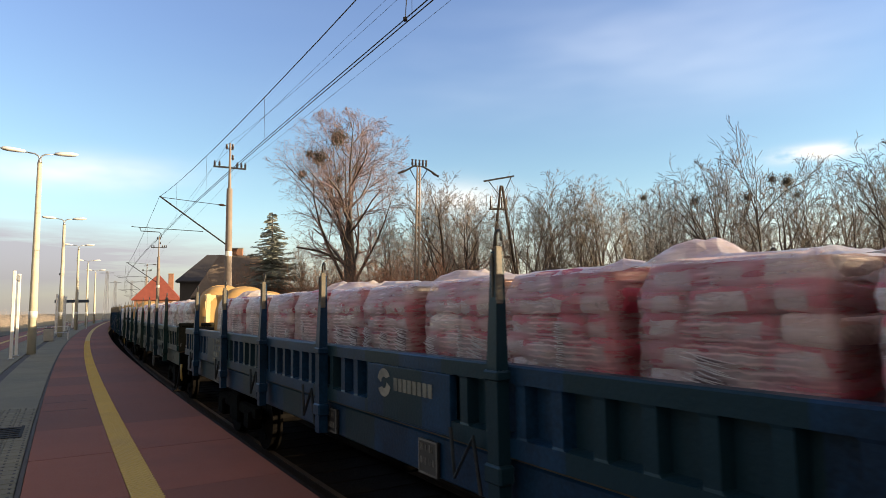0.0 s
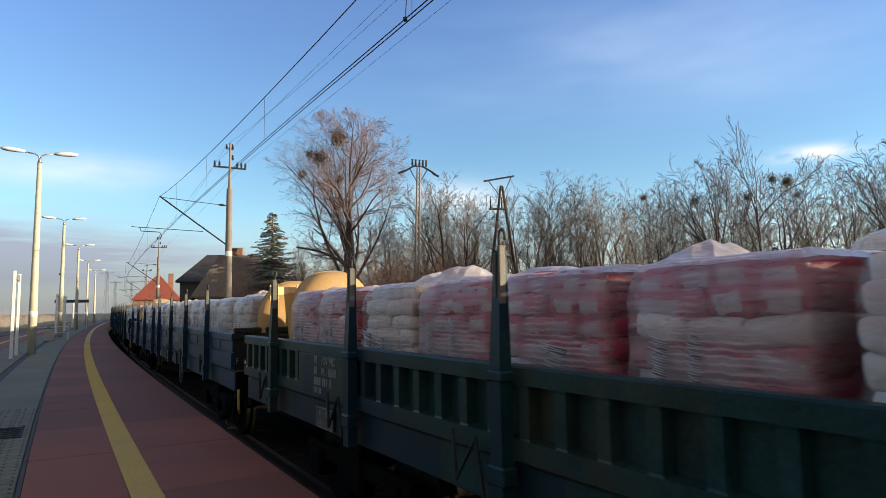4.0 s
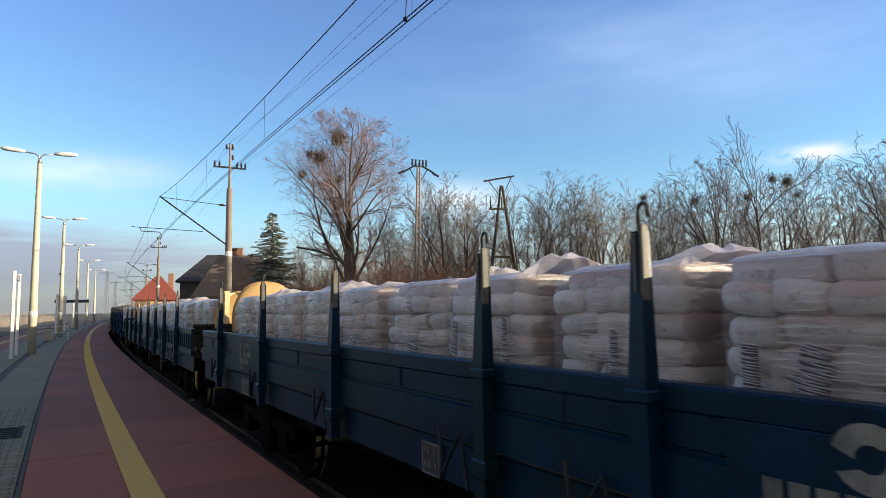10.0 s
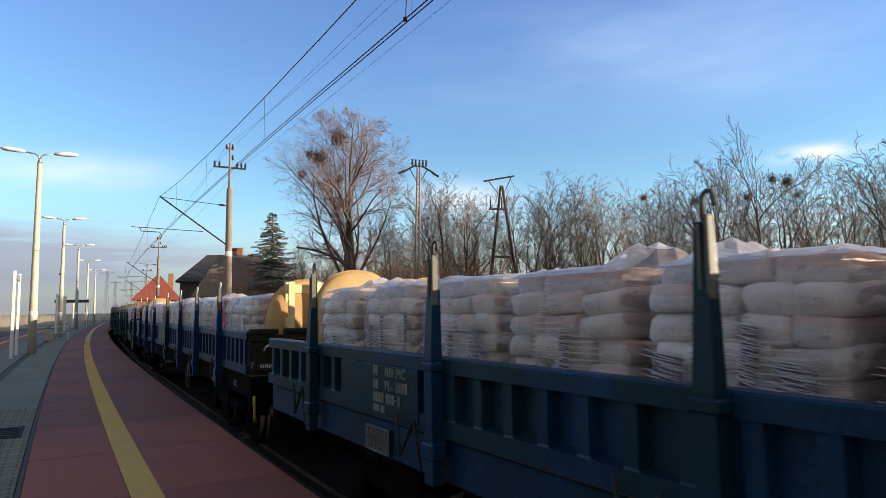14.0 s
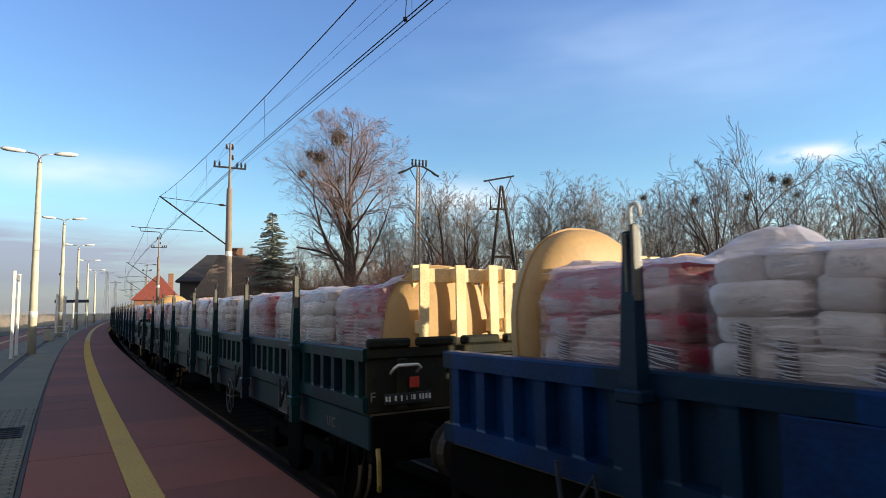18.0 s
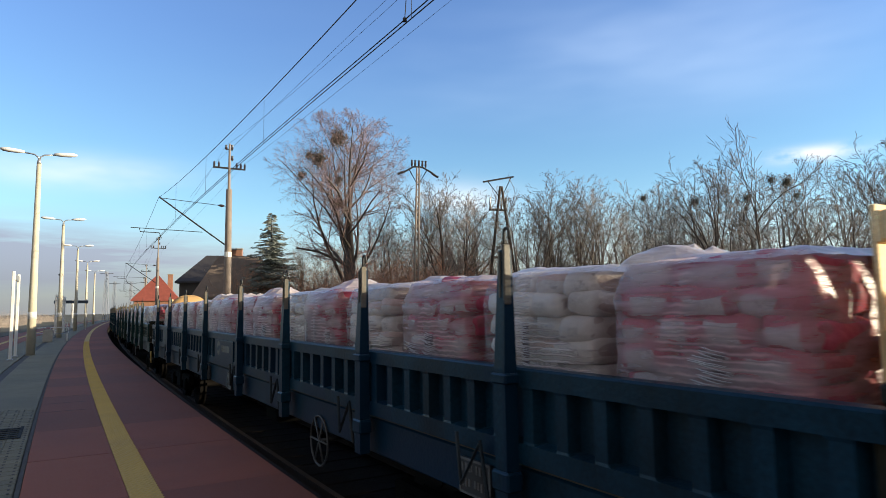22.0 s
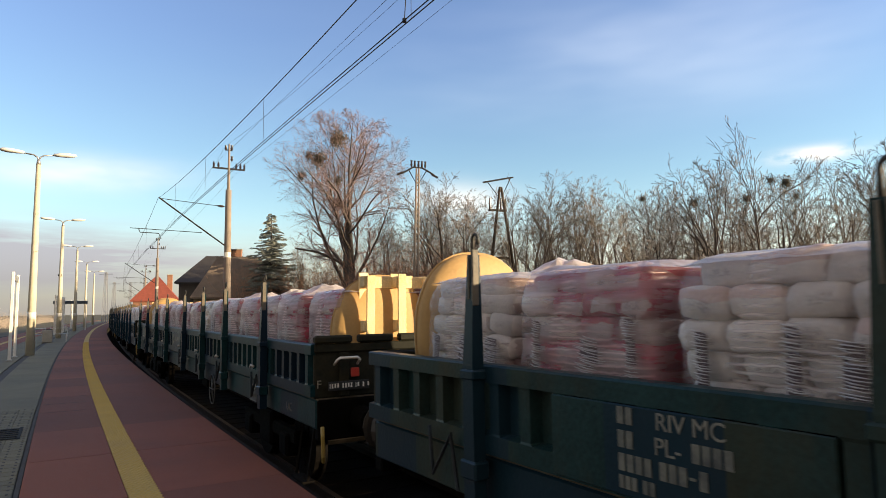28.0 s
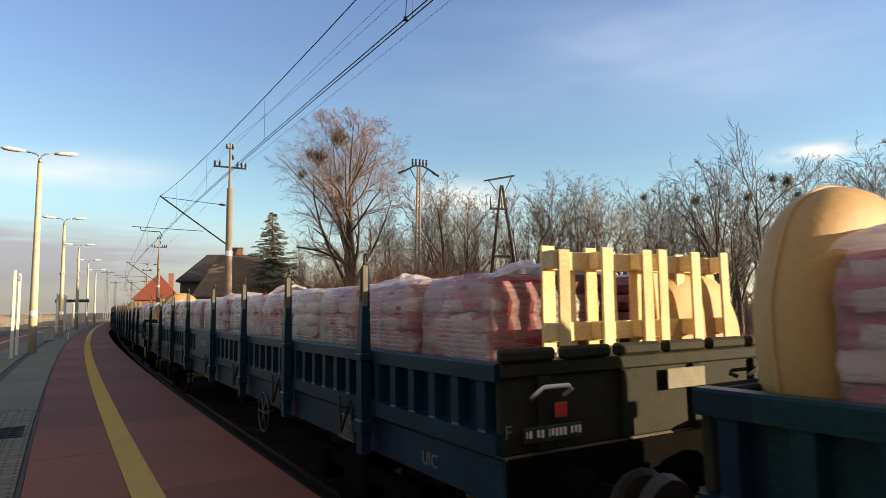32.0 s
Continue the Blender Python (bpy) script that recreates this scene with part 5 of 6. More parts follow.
def seam_mesh():
    ring = []
    for i in range(41):
        a = 2 * math.pi * i / 40
        ring.append((math.copysign(abs(math.cos(a)) ** 0.86, math.cos(a)) * 0.603, 0.006 * math.sin(9 * a), math.copysign(abs(math.sin(a)) ** 0.86, math.sin(a)) * 0.713))
    return Build().tube(ring, 0.009, 5, caps=False).mesh("seam", M["kraft"], True)


SEAM = seam_mesh()
AIRBAGS = {h: airbag_mesh(h) for h in (0.11, 0.14, 0.19, 0.24, 0.33)}
REAR = {-1: 0.24, 1: 0.11, 2: 0.11, 3: 0.11, 4: 0.19, 6: 0.19, 7: 0.14, 8: 0.19}


def upright_pallet(rnd):
    """A pallet of 0.9 by 1.2 m set on edge across the wagon; three boards in front, five behind. Origin at its foot."""
    root = thing("upright_pallet", None, None, "new pale wooden pallet standing upright at the wagon's end", "pallet", "upright pallets")
    for z in (0.10, 0.70, 1.18):
        part("bearer", Build().cbox(-0.44, 0.44, -0.011, 0.011, z - 0.07, z + 0.06, 0.004), M["wood"], root, m=pose(0, 0.055, 0))
        for x in (-0.39, 0.0, 0.39):
            part("block", Build().cbox(x - 0.05, x + 0.05, -0.055, 0.043, z - 0.06, z + 0.06, 0.006), M["wood"], root)
    for side, y in ((0, -0.067), (1, 0.078)):
        n = 3 if side == 0 else 5
        for i in range(n):
            x = -0.39 + i * 0.78 / (n - 1) + rnd.uniform(-0.012, 0.012)
            lean = rnd.uniform(-0.8, 0.8) if side == 0 or rnd.random() < 0.6 else rnd.uniform(-5, 5)
            h = rnd.uniform(1.23, 1.27)
            w = rnd.uniform(0.046, 0.056)
            part("board", Build().cbox(-w, w, -0.011, 0.011, 0, h, 0.004), M["wood"], root, m=pose(x, y, 0.01, 0, lean, 0))
    return root


# wagon by wagon: kind, paint, share of red sacks as a string from front to rear
TRAIN = {
    -2: ("ribbed", "paint_navy", "rrwrrrwrrrrrwrr"), -1: ("ribbed", "paint_navy", "wrwwrrrrrrrrrrr"), 0: ("ribbed", "paint_green", "wrwrrrrrwrrrwrr"),
    1: ("smooth", "paint_navy", "wwwwwwwwwwwwwww"), 2: ("smooth", "paint_deep", "wwwwwwwwwwwwwww"), 3: ("ribbed", "paint_navy", "wwwwwwwwwwwwwww"),
    4: ("ribbed", "paint_blue", "wwrwwwrrrrrrrwr"), 5: ("ribbed", "paint_teal", "rwwrwwwrwrwrrwr"), 6: ("ribbed", "paint_dusk", "rwrwrwrrrrwrwrr"),
    7: ("ribbed", "paint_green", "rwwwwwrwrwwwwrw"), 8: ("ribbed", "paint_teal", "rrrrrrwrrrrrrrr"), 9: ("ribbed", "paint_dusk", "rrrwrrwrwrrwrwr"),
    10: ("ribbed", "paint_teal", "wrwwrwrrwrwwrwr"), 11: ("ribbed", "paint_dusk", "rrwwwrwrwrrrwrr"), 12: ("ribbed", "paint_teal", "wwrwrwrrwwrrwwr"),
    13: ("ribbed", "paint_dusk", "rrwwwrwrwrrrwrr"), 14: ("ribbed", "paint_teal", "rrwwwrwrwrrrwrr"),
}
COLOUR_WORD = {"paint_deep": "deep navy blue", "paint_navy": "dark blue", "paint_dusk": "dusky blue", "paint_green": "faded blue-green", "paint_teal": "dark teal", "paint_blue": "bright blue"}


def train():
    made = {}
    rnd = random.Random(42)
    pallets = [upright_pallet(random.Random(s)) for s in (1, 2)]
    used = 0
    for j, (kind, paint, load) in TRAIN.items():
        slip = SLIP.get(j, 0.0)
        key = (kind, paint, j == 4, slip, j if j in STAKE_FIX or j == 2 else None)
        if key not in made:
            lab = COLOUR_WORD[paint] + (" bogie wagon with ribbed low sides and tall stakes" if kind == "ribbed" else " bogie wagon with smooth low sides and tall stakes")
            w = made[key] = make_wagon(kind, paint, lab, 100 + len(made), bent=(j == 4), raised=0.05 if j == 4 else 0.0, slip=slip, tail=TAIL.get(j, 1.0), fix=STAKE_FIX.get(j), marks={4: "two rows on", 5: "two rows"}.get(j, "rows"), cut={7: 0.06, 8: 0.28}.get(j, 0.0), grips=j == 8, big=j == 2, black_sill=j == 4)
        else:
            w = copy_thing(made[key], Matrix())
        ride(w, j, Matrix())
        n = len(load)
        shift = {0: 0.12, 1: 0.255, 2: 0.02, 3: -0.06, 4: 0.046, 5: -0.115, 6: 0.02, 7: -0.055, 8: -0.155, 9: -0.33}.get(j, -0.25)
        step = {1: 1.195, 4: 1.172, 2: 1.18, 3: 1.18, 5: 1.195, 6: 1.21, 7: 1.205, 8: 1.20}.get(j, 1.15)
        for i, c in enumerate(load):
            colour = "red" if c == "r" else "white"
            y = (i - (n - 1) / 2) * step + shift
            st = near_stack(colour, rnd, i == 0) if -1 <= j <= 9 else plain_stack(colour, rnd)
            ride(st, j, pose((-0.55 if j in (4, 5, 6, 7, 9) else -0.43) + rnd.uniform(-0.02, 0.02), y, 0, 0, rnd.uniform(-1.0, 1.0), rnd.uniform(-1.5, 1.5)))
        row = ROWS[0 if load.count("r") < 2 else 1 + j % 2]
        fr = thing("sack_row", None, None, "second row of film-wrapped sack stacks on the wagon", "sack stacks", kind="stuff")
        for me in row[:2]:
            if me:
                part("sacks", me, None, fr, kind="stuff")
        part("film_top", row[2], None, fr, "loose crumpled clear film", kind="stuff")
        ride(fr, j, pose(0.70, shift, 0))
        for end in (-1, 1):
            for x in (-0.46 if j > 3 else -0.34, 0.74):
                if j in (6, 9) and end < 0 and x < 0:
                    continue
                if j == 7 and end < 0 and x < 0:
                    rnd.random(), rnd.random()
                    continue
                ab = tagged(new("dunnage_bag"), "inflated tan kraft-paper dunnage bag wedged beside the sacks", "dunnage bag", "dunnage bags")
                part("bag", AIRBAGS[REAR.get(j, 0.24) if end > 0 else (0.33 if j == 0 else 0.14)], None, ab)
                part("seam", SEAM, None, ab, "folded paper seam")
                low = (-0.05 if j in (4, 6, 7, 8) else 0.02 if j > 3 else -0.04) if end > 0 else (0.03 if j == 0 else -0.14)
                ride(ab, j, pose(x, (8.82 if j < 1 else 8.98 if j == 1 else 9.13 if j < 4 else 8.88 if j == 8 else 9.13 if j == 6 else 9.10 if j == 7 else 8.98) if end > 0 else (-8.70 if j == 0 else -9.05 if j == 3 else -8.98), 1.27 + 0.72 + low - (0.14 if x > 0.5 else 0) + rnd.uniform(-0.03, 0.04), 0, 0, rnd.uniform(-2, 2)))
            if end < 0 or j in (1, 4, 6):
                for x in ((-0.35, 0.72 if j == 0 else 0.56) if end < 0 else (0.83,) if j == 6 else (-0.36, 0.83)):
                    if used < 2:
                        pl = pallets[used]
                    else:
                        pl = copy_thing(pallets[used % 2], Matrix())
                    used += 1
                    ride(pl, j, pose(x + rnd.uniform(-0.02, 0.02), end * (9.05 if j == 0 else 9.15), 1.272, 0, 0, rnd.uniform(-3, 3) + (0 if end < 0 else 180)))


train()

# ---- platform furniture ----


def lamp():
    root = thing("street_lamp", None, None, "tall pale concrete platform lamp with two white heads", "lamp", "platform lamps")
    part("pole", Build().tube([(0, 0, -0.02), (0, 0, 3.0), (0, 0, 7.75)], [0.165, 0.135, 0.085], 16), M["lamp_concrete"], root, smooth=True)
    part("band", Build().tube([(0, 0, 1.42), (0, 0, 1.70)], [0.157, 0.154], 16), M["white_paint"], root, "white painted band", smooth=True)
    part("collar", Build().tube([(0, 0, 7.72), (0, 0, 7.95)], [0.09, 0.05], 12), M["galv"], root, smooth=True)
    for sx in (-1, 1):
        arm = part("arm", Build().tube([(0, 0, 7.9), (0.05 * sx, 0, 8.03), (0.18 * sx, 0, 8.12), (0.55 * sx, 0, 8.16)], 0.03, 8), M["galv"], root, smooth=True)
        hd = Build()
        n = 9
        prof = [(0.50, 0.04), (0.53, 0.09), (0.75, 0.135), (1.05, 0.15), (1.25, 0.12), (1.34, 0.05), (1.36, 0.01)]
        hd.tube([(p[0] * sx, 0, 8.18) for p in prof], [p[1] for p in prof], 12, flat=1.0)
        hd.v = [(x, y, 8.18 + (z - 8.18) * 0.62 + 0.06 * (abs(x) - 0.5)) for x, y, z in hd.v]
        head = part("lamp_head", hd, M["lamp_head"], arm, "white oval lamp housing", smooth=True)
    return root


def furniture():
    base = lamp()
    base.matrix_basis = on(30.3, -1.22)
    for s, o in ((51.0, -1.02), (70.5, -0.78), (91.0, -0.72), (111.5, -0.7)):
        copy_thing(base, on(s, o))
    copy_thing(base, on(9.6, -1.24))
    copy_thing(base, on(-11.0, -1.24))

    # pairs of white posts that hold a small header board
    def post_frame(length, height, header, label):
        r = thing("sign_frame", None, None, label, "sign", "platform signs")
        for y in (-length / 2, length / 2):
            p = part("post", Build().cbox(-0.05, 0.05, y - 0.05, y + 0.05, 0, height, 0.012), M["white_paint"], r)
            part("foot", Build().cbox(-0.09, 0.09, y - 0.09, y + 0.09, 0.0, 0.03, 0.006), M["galv"], p)
        part("board", Build().cbox(-0.03, 0.03, -length / 2 + 0.05, length / 2 - 0.05, height - header - 0.08, height - 0.08, 0.01), M["galv"], r)
        return r

    f = post_frame(2.1, 3.15, 0.22, "two white square posts with a narrow header board on the platform")
    f.matrix_basis = on(28.4, -1.66)
    for s, o in ((60.0, -1.7), (66.0, -1.5), (83.0, -1.7)):
        copy_thing(f, on(s, o))
    g = thing("name_sign", None, None, "dark station name board between white posts on the platform", "sign", "platform signs")
    for x in (-1.35, 1.35):
        part("post", Build().cbox(x - 0.04, x + 0.04, -0.04, 0.04, 0, 3.1, 0.01), M["white_paint"], g)
    part("board", Build().cbox(-1.5, 1.5, -0.05, 0.05, 2.65, 2.95, 0.02), M["sign_blue"], g)
    g.matrix_basis = on(74.0, -1.35)
    # bin between the ends of two benches
    b = thing("litter_bin", Build().cbox(-0.26, 0.26, -0.26, 0.26, 0.0, 0.72, 0.03), M["concrete"], "square concrete litter bin on the platform", "bin")
    part("rim", Build().cbox(-0.22, 0.22, -0.22, 0.22, 0.72, 0.75, 0.01), M["dark_steel"], b)
    b.matrix_basis = on(43.7, -1.25)

    def bench():
        r = thing("bench", None, None, "white tubular steel bench beside the bin", "bench", "platform benches")
        for x in (-0.42, 0.42):
            part("leg_frame", Build().tube([(x, -0.22, 0), (x, -0.24, 0.44), (x, 0.20, 0.44), (x, 0.24, 0.0)], 0.034, 6), M["white_paint"], r)
        for k in range(4):
            part("slat", Build().cbox(-0.5, 0.5, -0.21 + k * 0.11, -0.12 + k * 0.11, 0.445, 0.475, 0.008), M["galv"], r)
        part("backrest", Build().tube([(-0.45, 0.24, 0.44), (-0.45, 0.30, 0.80), (0.45, 0.30, 0.80), (0.45, 0.24, 0.44)], 0.022, 6), M["white_paint"], r)
        return r

    bn = bench()
    bn.matrix_basis = on(44.1, -0.72)
    copy_thing(bn, on(44.1, -1.86))
    copy_thing(bn, on(71.0, -1.9))
    # signal lamp box on the second lamp
    sp = thing("loudspeaker", Build().tube([(0.0, 0, 0), (0.25, 0, 0.02)], [0.05, 0.13], 12), M["dark_steel"], "small dark loudspeaker clamped to the lamp pole", "loudspeaker", smooth=True)
    sp.matrix_basis = on(51.0, -1.2, 4.3)


furniture()

# ---- overhead line ----


def mast(cant=True):
    r = thing("catenary_mast", None, None, "grey-brown concrete overhead line mast with steel cantilever", "mast", "overhead line masts")
    part("shaft", Build().tube([(0, 0, -1.2), (0, 0, 4.4), (0, 0, 7.6)], [0.21, 0.17, 0.145], 10), M["mast_paint"], r, smooth=True)
    part("band", Build().tube([(0, 0, 4.25), (0, 0, 4.5)], [0.178, 0.176], 10), M["white_paint"], r, "white painted band")
    part("top_post", Build().tube([(0, 0, 7.5), (0, 0, 9.9)], [0.075, 0.045], 8), M["mast_paint"], r)
    arm = part("cross_arm", Build().cbox(-0.78, 0.78, -0.04, 0.04, 8.62, 8.70, 0.008), M["dark_steel"], r)
    for x in (-0.72, -0.5, 0.35, 0.55, 0.74):
        part("insulator", Build().tube([(x, 0, 8.70), (x, 0, 8.78), (x, 0, 8.80), (x, 0, 8.86), (x, 0, 8.88), (x, 0, 8.96)], [0.03, 0.06, 0.04, 0.06, 0.04, 0.03], 8), M["porcelain"], arm)
    for x, z in ((-0.16, 9.72), (0.12, 9.75), (0.13, 9.2)):
        part("insulator", Build().tube([(x, 0, z - 0.15), (x, 0, z - 0.05), (x, 0, z), (x, 0, z + 0.1)], [0.03, 0.07, 0.045, 0.06], 8), M["porcelain"], r)
    part("top_bracket", Build().tube([(-0.18, 0, 9.6), (0.16, 0, 9.6)], 0.03, 6), M["dark_steel"], r)
    if cant:
        c = part("cantilever", Build().tube([(-0.15, 0, 4.85), (-1.6, 0, 5.88), (-3.15, 0, 7.0)], 0.035, 8), M["dark_steel"], r)
        part("top_tie", Build().tube([(-0.12, 0, 6.75), (-3.05, 0, 6.95)], 0.014, 6), M["dark_steel"], c)
        part("insulator", Build().tube([(-0.2, 0, 6.755), (-0.3, 0, 6.765), (-0.4, 0, 6.77), (-0.5, 0, 6.78)], [0.03, 0.06, 0.06, 0.03], 8), M["porcelain"], c)
        part("registration_arm", Build().tube([(-1.2, 0, 5.42), (-4.3, 0, 5.5)], 0.016, 6).tube([(-3.95, 0, 5.48), (-3.9, 0, 5.32), (-3.1, 0, 5.30), (-3.0, 0, 5.05)], 0.02, 6), M["dark_steel"], c)
    return r


MAST_S = [-13.0, 32.0, 76.0, 120.0, 164.0, 208.0]


def wire_tube(pts, r):
    return Build().tube(pts, r, 5, caps=False)


def overhead():
    first = mast()
    first.matrix_basis = on(MAST_S[1], 6.62)
    for s in (MAST_S[0], *MAST_S[2:]):
        copy_thing(first, on(s, 6.62))

    def span(name, off, z_mast, sag, r, label, shift=0.0, stagger=0.0):
        pts = []
        for n, (a, b) in enumerate(zip(MAST_S, MAST_S[1:])):
            for k in range(12):
                u = k / 12
                s = a + (b - a) * u
                z = z_mast - sag * 4 * u * (1 - u)
                o = off + stagger * (1 if n % 2 else -1) * (1 - 2 * u)
                x, y, _ = at(s, o)
                pts.append((x, y, z))
        return thing(name, wire_tube(pts, r), M["wire"], label, "wire", "overhead wires")

    span("contact_wire", 3.40, 5.0, 0.0, 0.0075, "grooved contact wire over the track")
    span("contact_wire", 3.455, 5.0, 0.0, 0.0075, "grooved contact wire over the track")
    ms = span("messenger_wire", 3.45, 6.95, 1.02, 0.009, "sagging messenger wire above the contact wire")
    for n, (a, b) in enumerate(zip(MAST_S, MAST_S[1:])):
        for k in range(1, 7):
            u = k / 7
            x, y, _ = at(a + (b - a) * u, 3.45)
            part("dropper", wire_tube([(x, y, 5.0), (x, y, 6.95 - 1.02 * 4 * u * (1 - u))], 0.0035), M["wire"], ms)
    x, y, _ = at(6.4, 3.42)
    part("clamp", Build().cbox(x - 0.024, x + 0.024, y - 0.02, y + 0.02, 4.99, 5.04, 0.006).tube([(x, y, 5.03), (x + 0.02, y, 5.3)], 0.006, 5), M["dark_steel"], ms)
    for off, z, sag in ((5.95, 8.85, 0.45), (6.45, 9.8, 1.1), (7.32, 8.9, 0.4)):
        span("feeder_wire", off, z, sag, 0.0045, "thin feeder wire between the mast tops")


overhead()


def bearing_place(px, depth):
    return (px - 786) / 1120 * depth * 0.9957, depth


def poles():
    # lattice concrete pole with a fan of insulators
    x, y = bearing_place(736, 40)
    r = thing("power_pole", None, None, "orange-brown lattice concrete power pole with insulators", "power pole")
    top = 11.6
    for dx in (-0.11, 0.11):
        part("upright", Build().tube([(dx * 1.4, 0, -1.2), (dx * 0.75, 0, top)], [0.075, 0.055], 6), M["mast_paint"], r)
    for k in range(24):
        z = 0.2 + k * 0.47
        part("rung", Build().box(-0.12, 0.12, -0.05, 0.05, z, z + 0.10), M["mast_paint"], r)
    part("cross_arm", Build().tube([(-1.0, 0, top - 0.45), (-0.3, 0, top), (0.3, 0, top), (1.0, 0, top - 0.35)], 0.06, 6), M["dark_steel"], r)
    part("brace", Build().tube([(-0.6, 0, top - 0.2), (0, 0, top - 1.2), (0.6, 0, top - 0.15)], 0.035, 5), M["dark_steel"], r)
    for dx in (-0.42, -0.2, 0.05, 0.28, 0.5):
        part("insulator", Build().tube([(dx, 0, top), (dx, 0, top + 0.15), (dx, 0, top + 0.3), (dx, 0, top + 0.42)], [0.04, 0.08, 0.05, 0.08], 8), M["porcelain"], r)
    for sx in (-1, 1):
        part("strain_insulator", Build().tube([(0.9 * sx, 0, top - 0.36), (1.05 * sx, 0, top - 0.42), (1.2 * sx, 0, top - 0.5), (1.35 * sx, 0, top - 0.56)], [0.05, 0.09, 0.06, 0.09], 8), M["porcelain"], r)
    r.matrix_basis = pose(x, y, -0.9, 0, 1.5, 18)
    # A-frame pole with a switch
    x, y = bearing_place(893, 44)
    a = thing("power_pole", None, None, "dark A-frame power pole with a slanted crossbar and switchgear", "power pole")
    t2 = 11.6
    part("leg", Build().tube([(-1.75, 0, -1), (-0.05, 0, t2 - 0.6)], [0.14, 0.09], 8), M["pole_wood"], a)
    part("leg", Build().tube([(1.75, 0, -1), (0.05, 0, t2 - 0.6)], [0.14, 0.09], 8), M["pole_wood"], a)
    part("cross_arm", Build().tube([(-1.35, 0, t2 - 0.35), (1.0, 0, t2 + 0.15)], 0.06, 6), M["dark_steel"], a)
    part("brace", Build().tube([(-1.0, 0, t2 - 0.3), (0, 0, t2 - 1.5), (0.8, 0, t2 + 0.1)], 0.035, 5), M["dark_steel"], a)
    part("platform_bar", Build().cbox(-0.95, 0.45, -0.08, 0.08, t2 - 2.35, t2 - 2.2, 0.02), M["dark_steel"], a)
    for dx in (-0.85, 0.0, 0.35):
        part("insulator", Build().tube([(dx, 0, t2 - 2.2), (dx - 0.02, 0, t2 - 1.75), (dx + 0.02, 0, t2 - 1.4)], [0.07, 0.05, 0.05], 8), M["porcelain"], a)
    part("tie", Build().box(-0.85, 0.85, -0.05, 0.05, 5.9, 6.05), M["pole_wood"], a)
    a.matrix_basis = pose(x, y, -0.9, 0, 0, 20)


poles()


def lattice_mast(height, px, depth):
    r = thing("lattice_mast", None, None, "slender grey steel lattice mast far along the line", "mast", "far lattice masts")
    w0, w1 = 0.42, 0.16
    for sx in (-1, 1):
        for sy in (-1, 1):
            part("leg", Build().tube([(sx * w0, sy * w0, -1.0), (sx * w1, sy * w1, height)], 0.05, 5), M["far"], r)
    n = 9
    for k in range(n):
        z0, z1 = -0.6 + (height + 0.6) * k / n, -0.6 + (height + 0.6) * (k + 1) / n
        a, b = w0 + (w1 - w0) * (z0 + 1) / (height + 1), w0 + (w1 - w0) * (z1 + 1) / (height + 1)
        sg = 1 if k % 2 else -1
        for sy in (-1, 1):
            part("brace", Build().tube([(-sg * a, sy * a, z0), (sg * b, sy * b, z1)], 0.03, 4), M["far"], r)
    part("cross_arm", Build().tube([(-1.3, 0, height - 0.4), (1.3, 0, height - 0.4)], 0.05, 5), M["far"], r)
    x, y = bearing_place(px, depth)
    r.matrix_basis = pose(x, y, 0)


lattice_mast(9.4, 188, 118)
lattice_mast(8.6, 203, 140)
lattice_mast(9.0, 232, 150)

# ---- houses ----


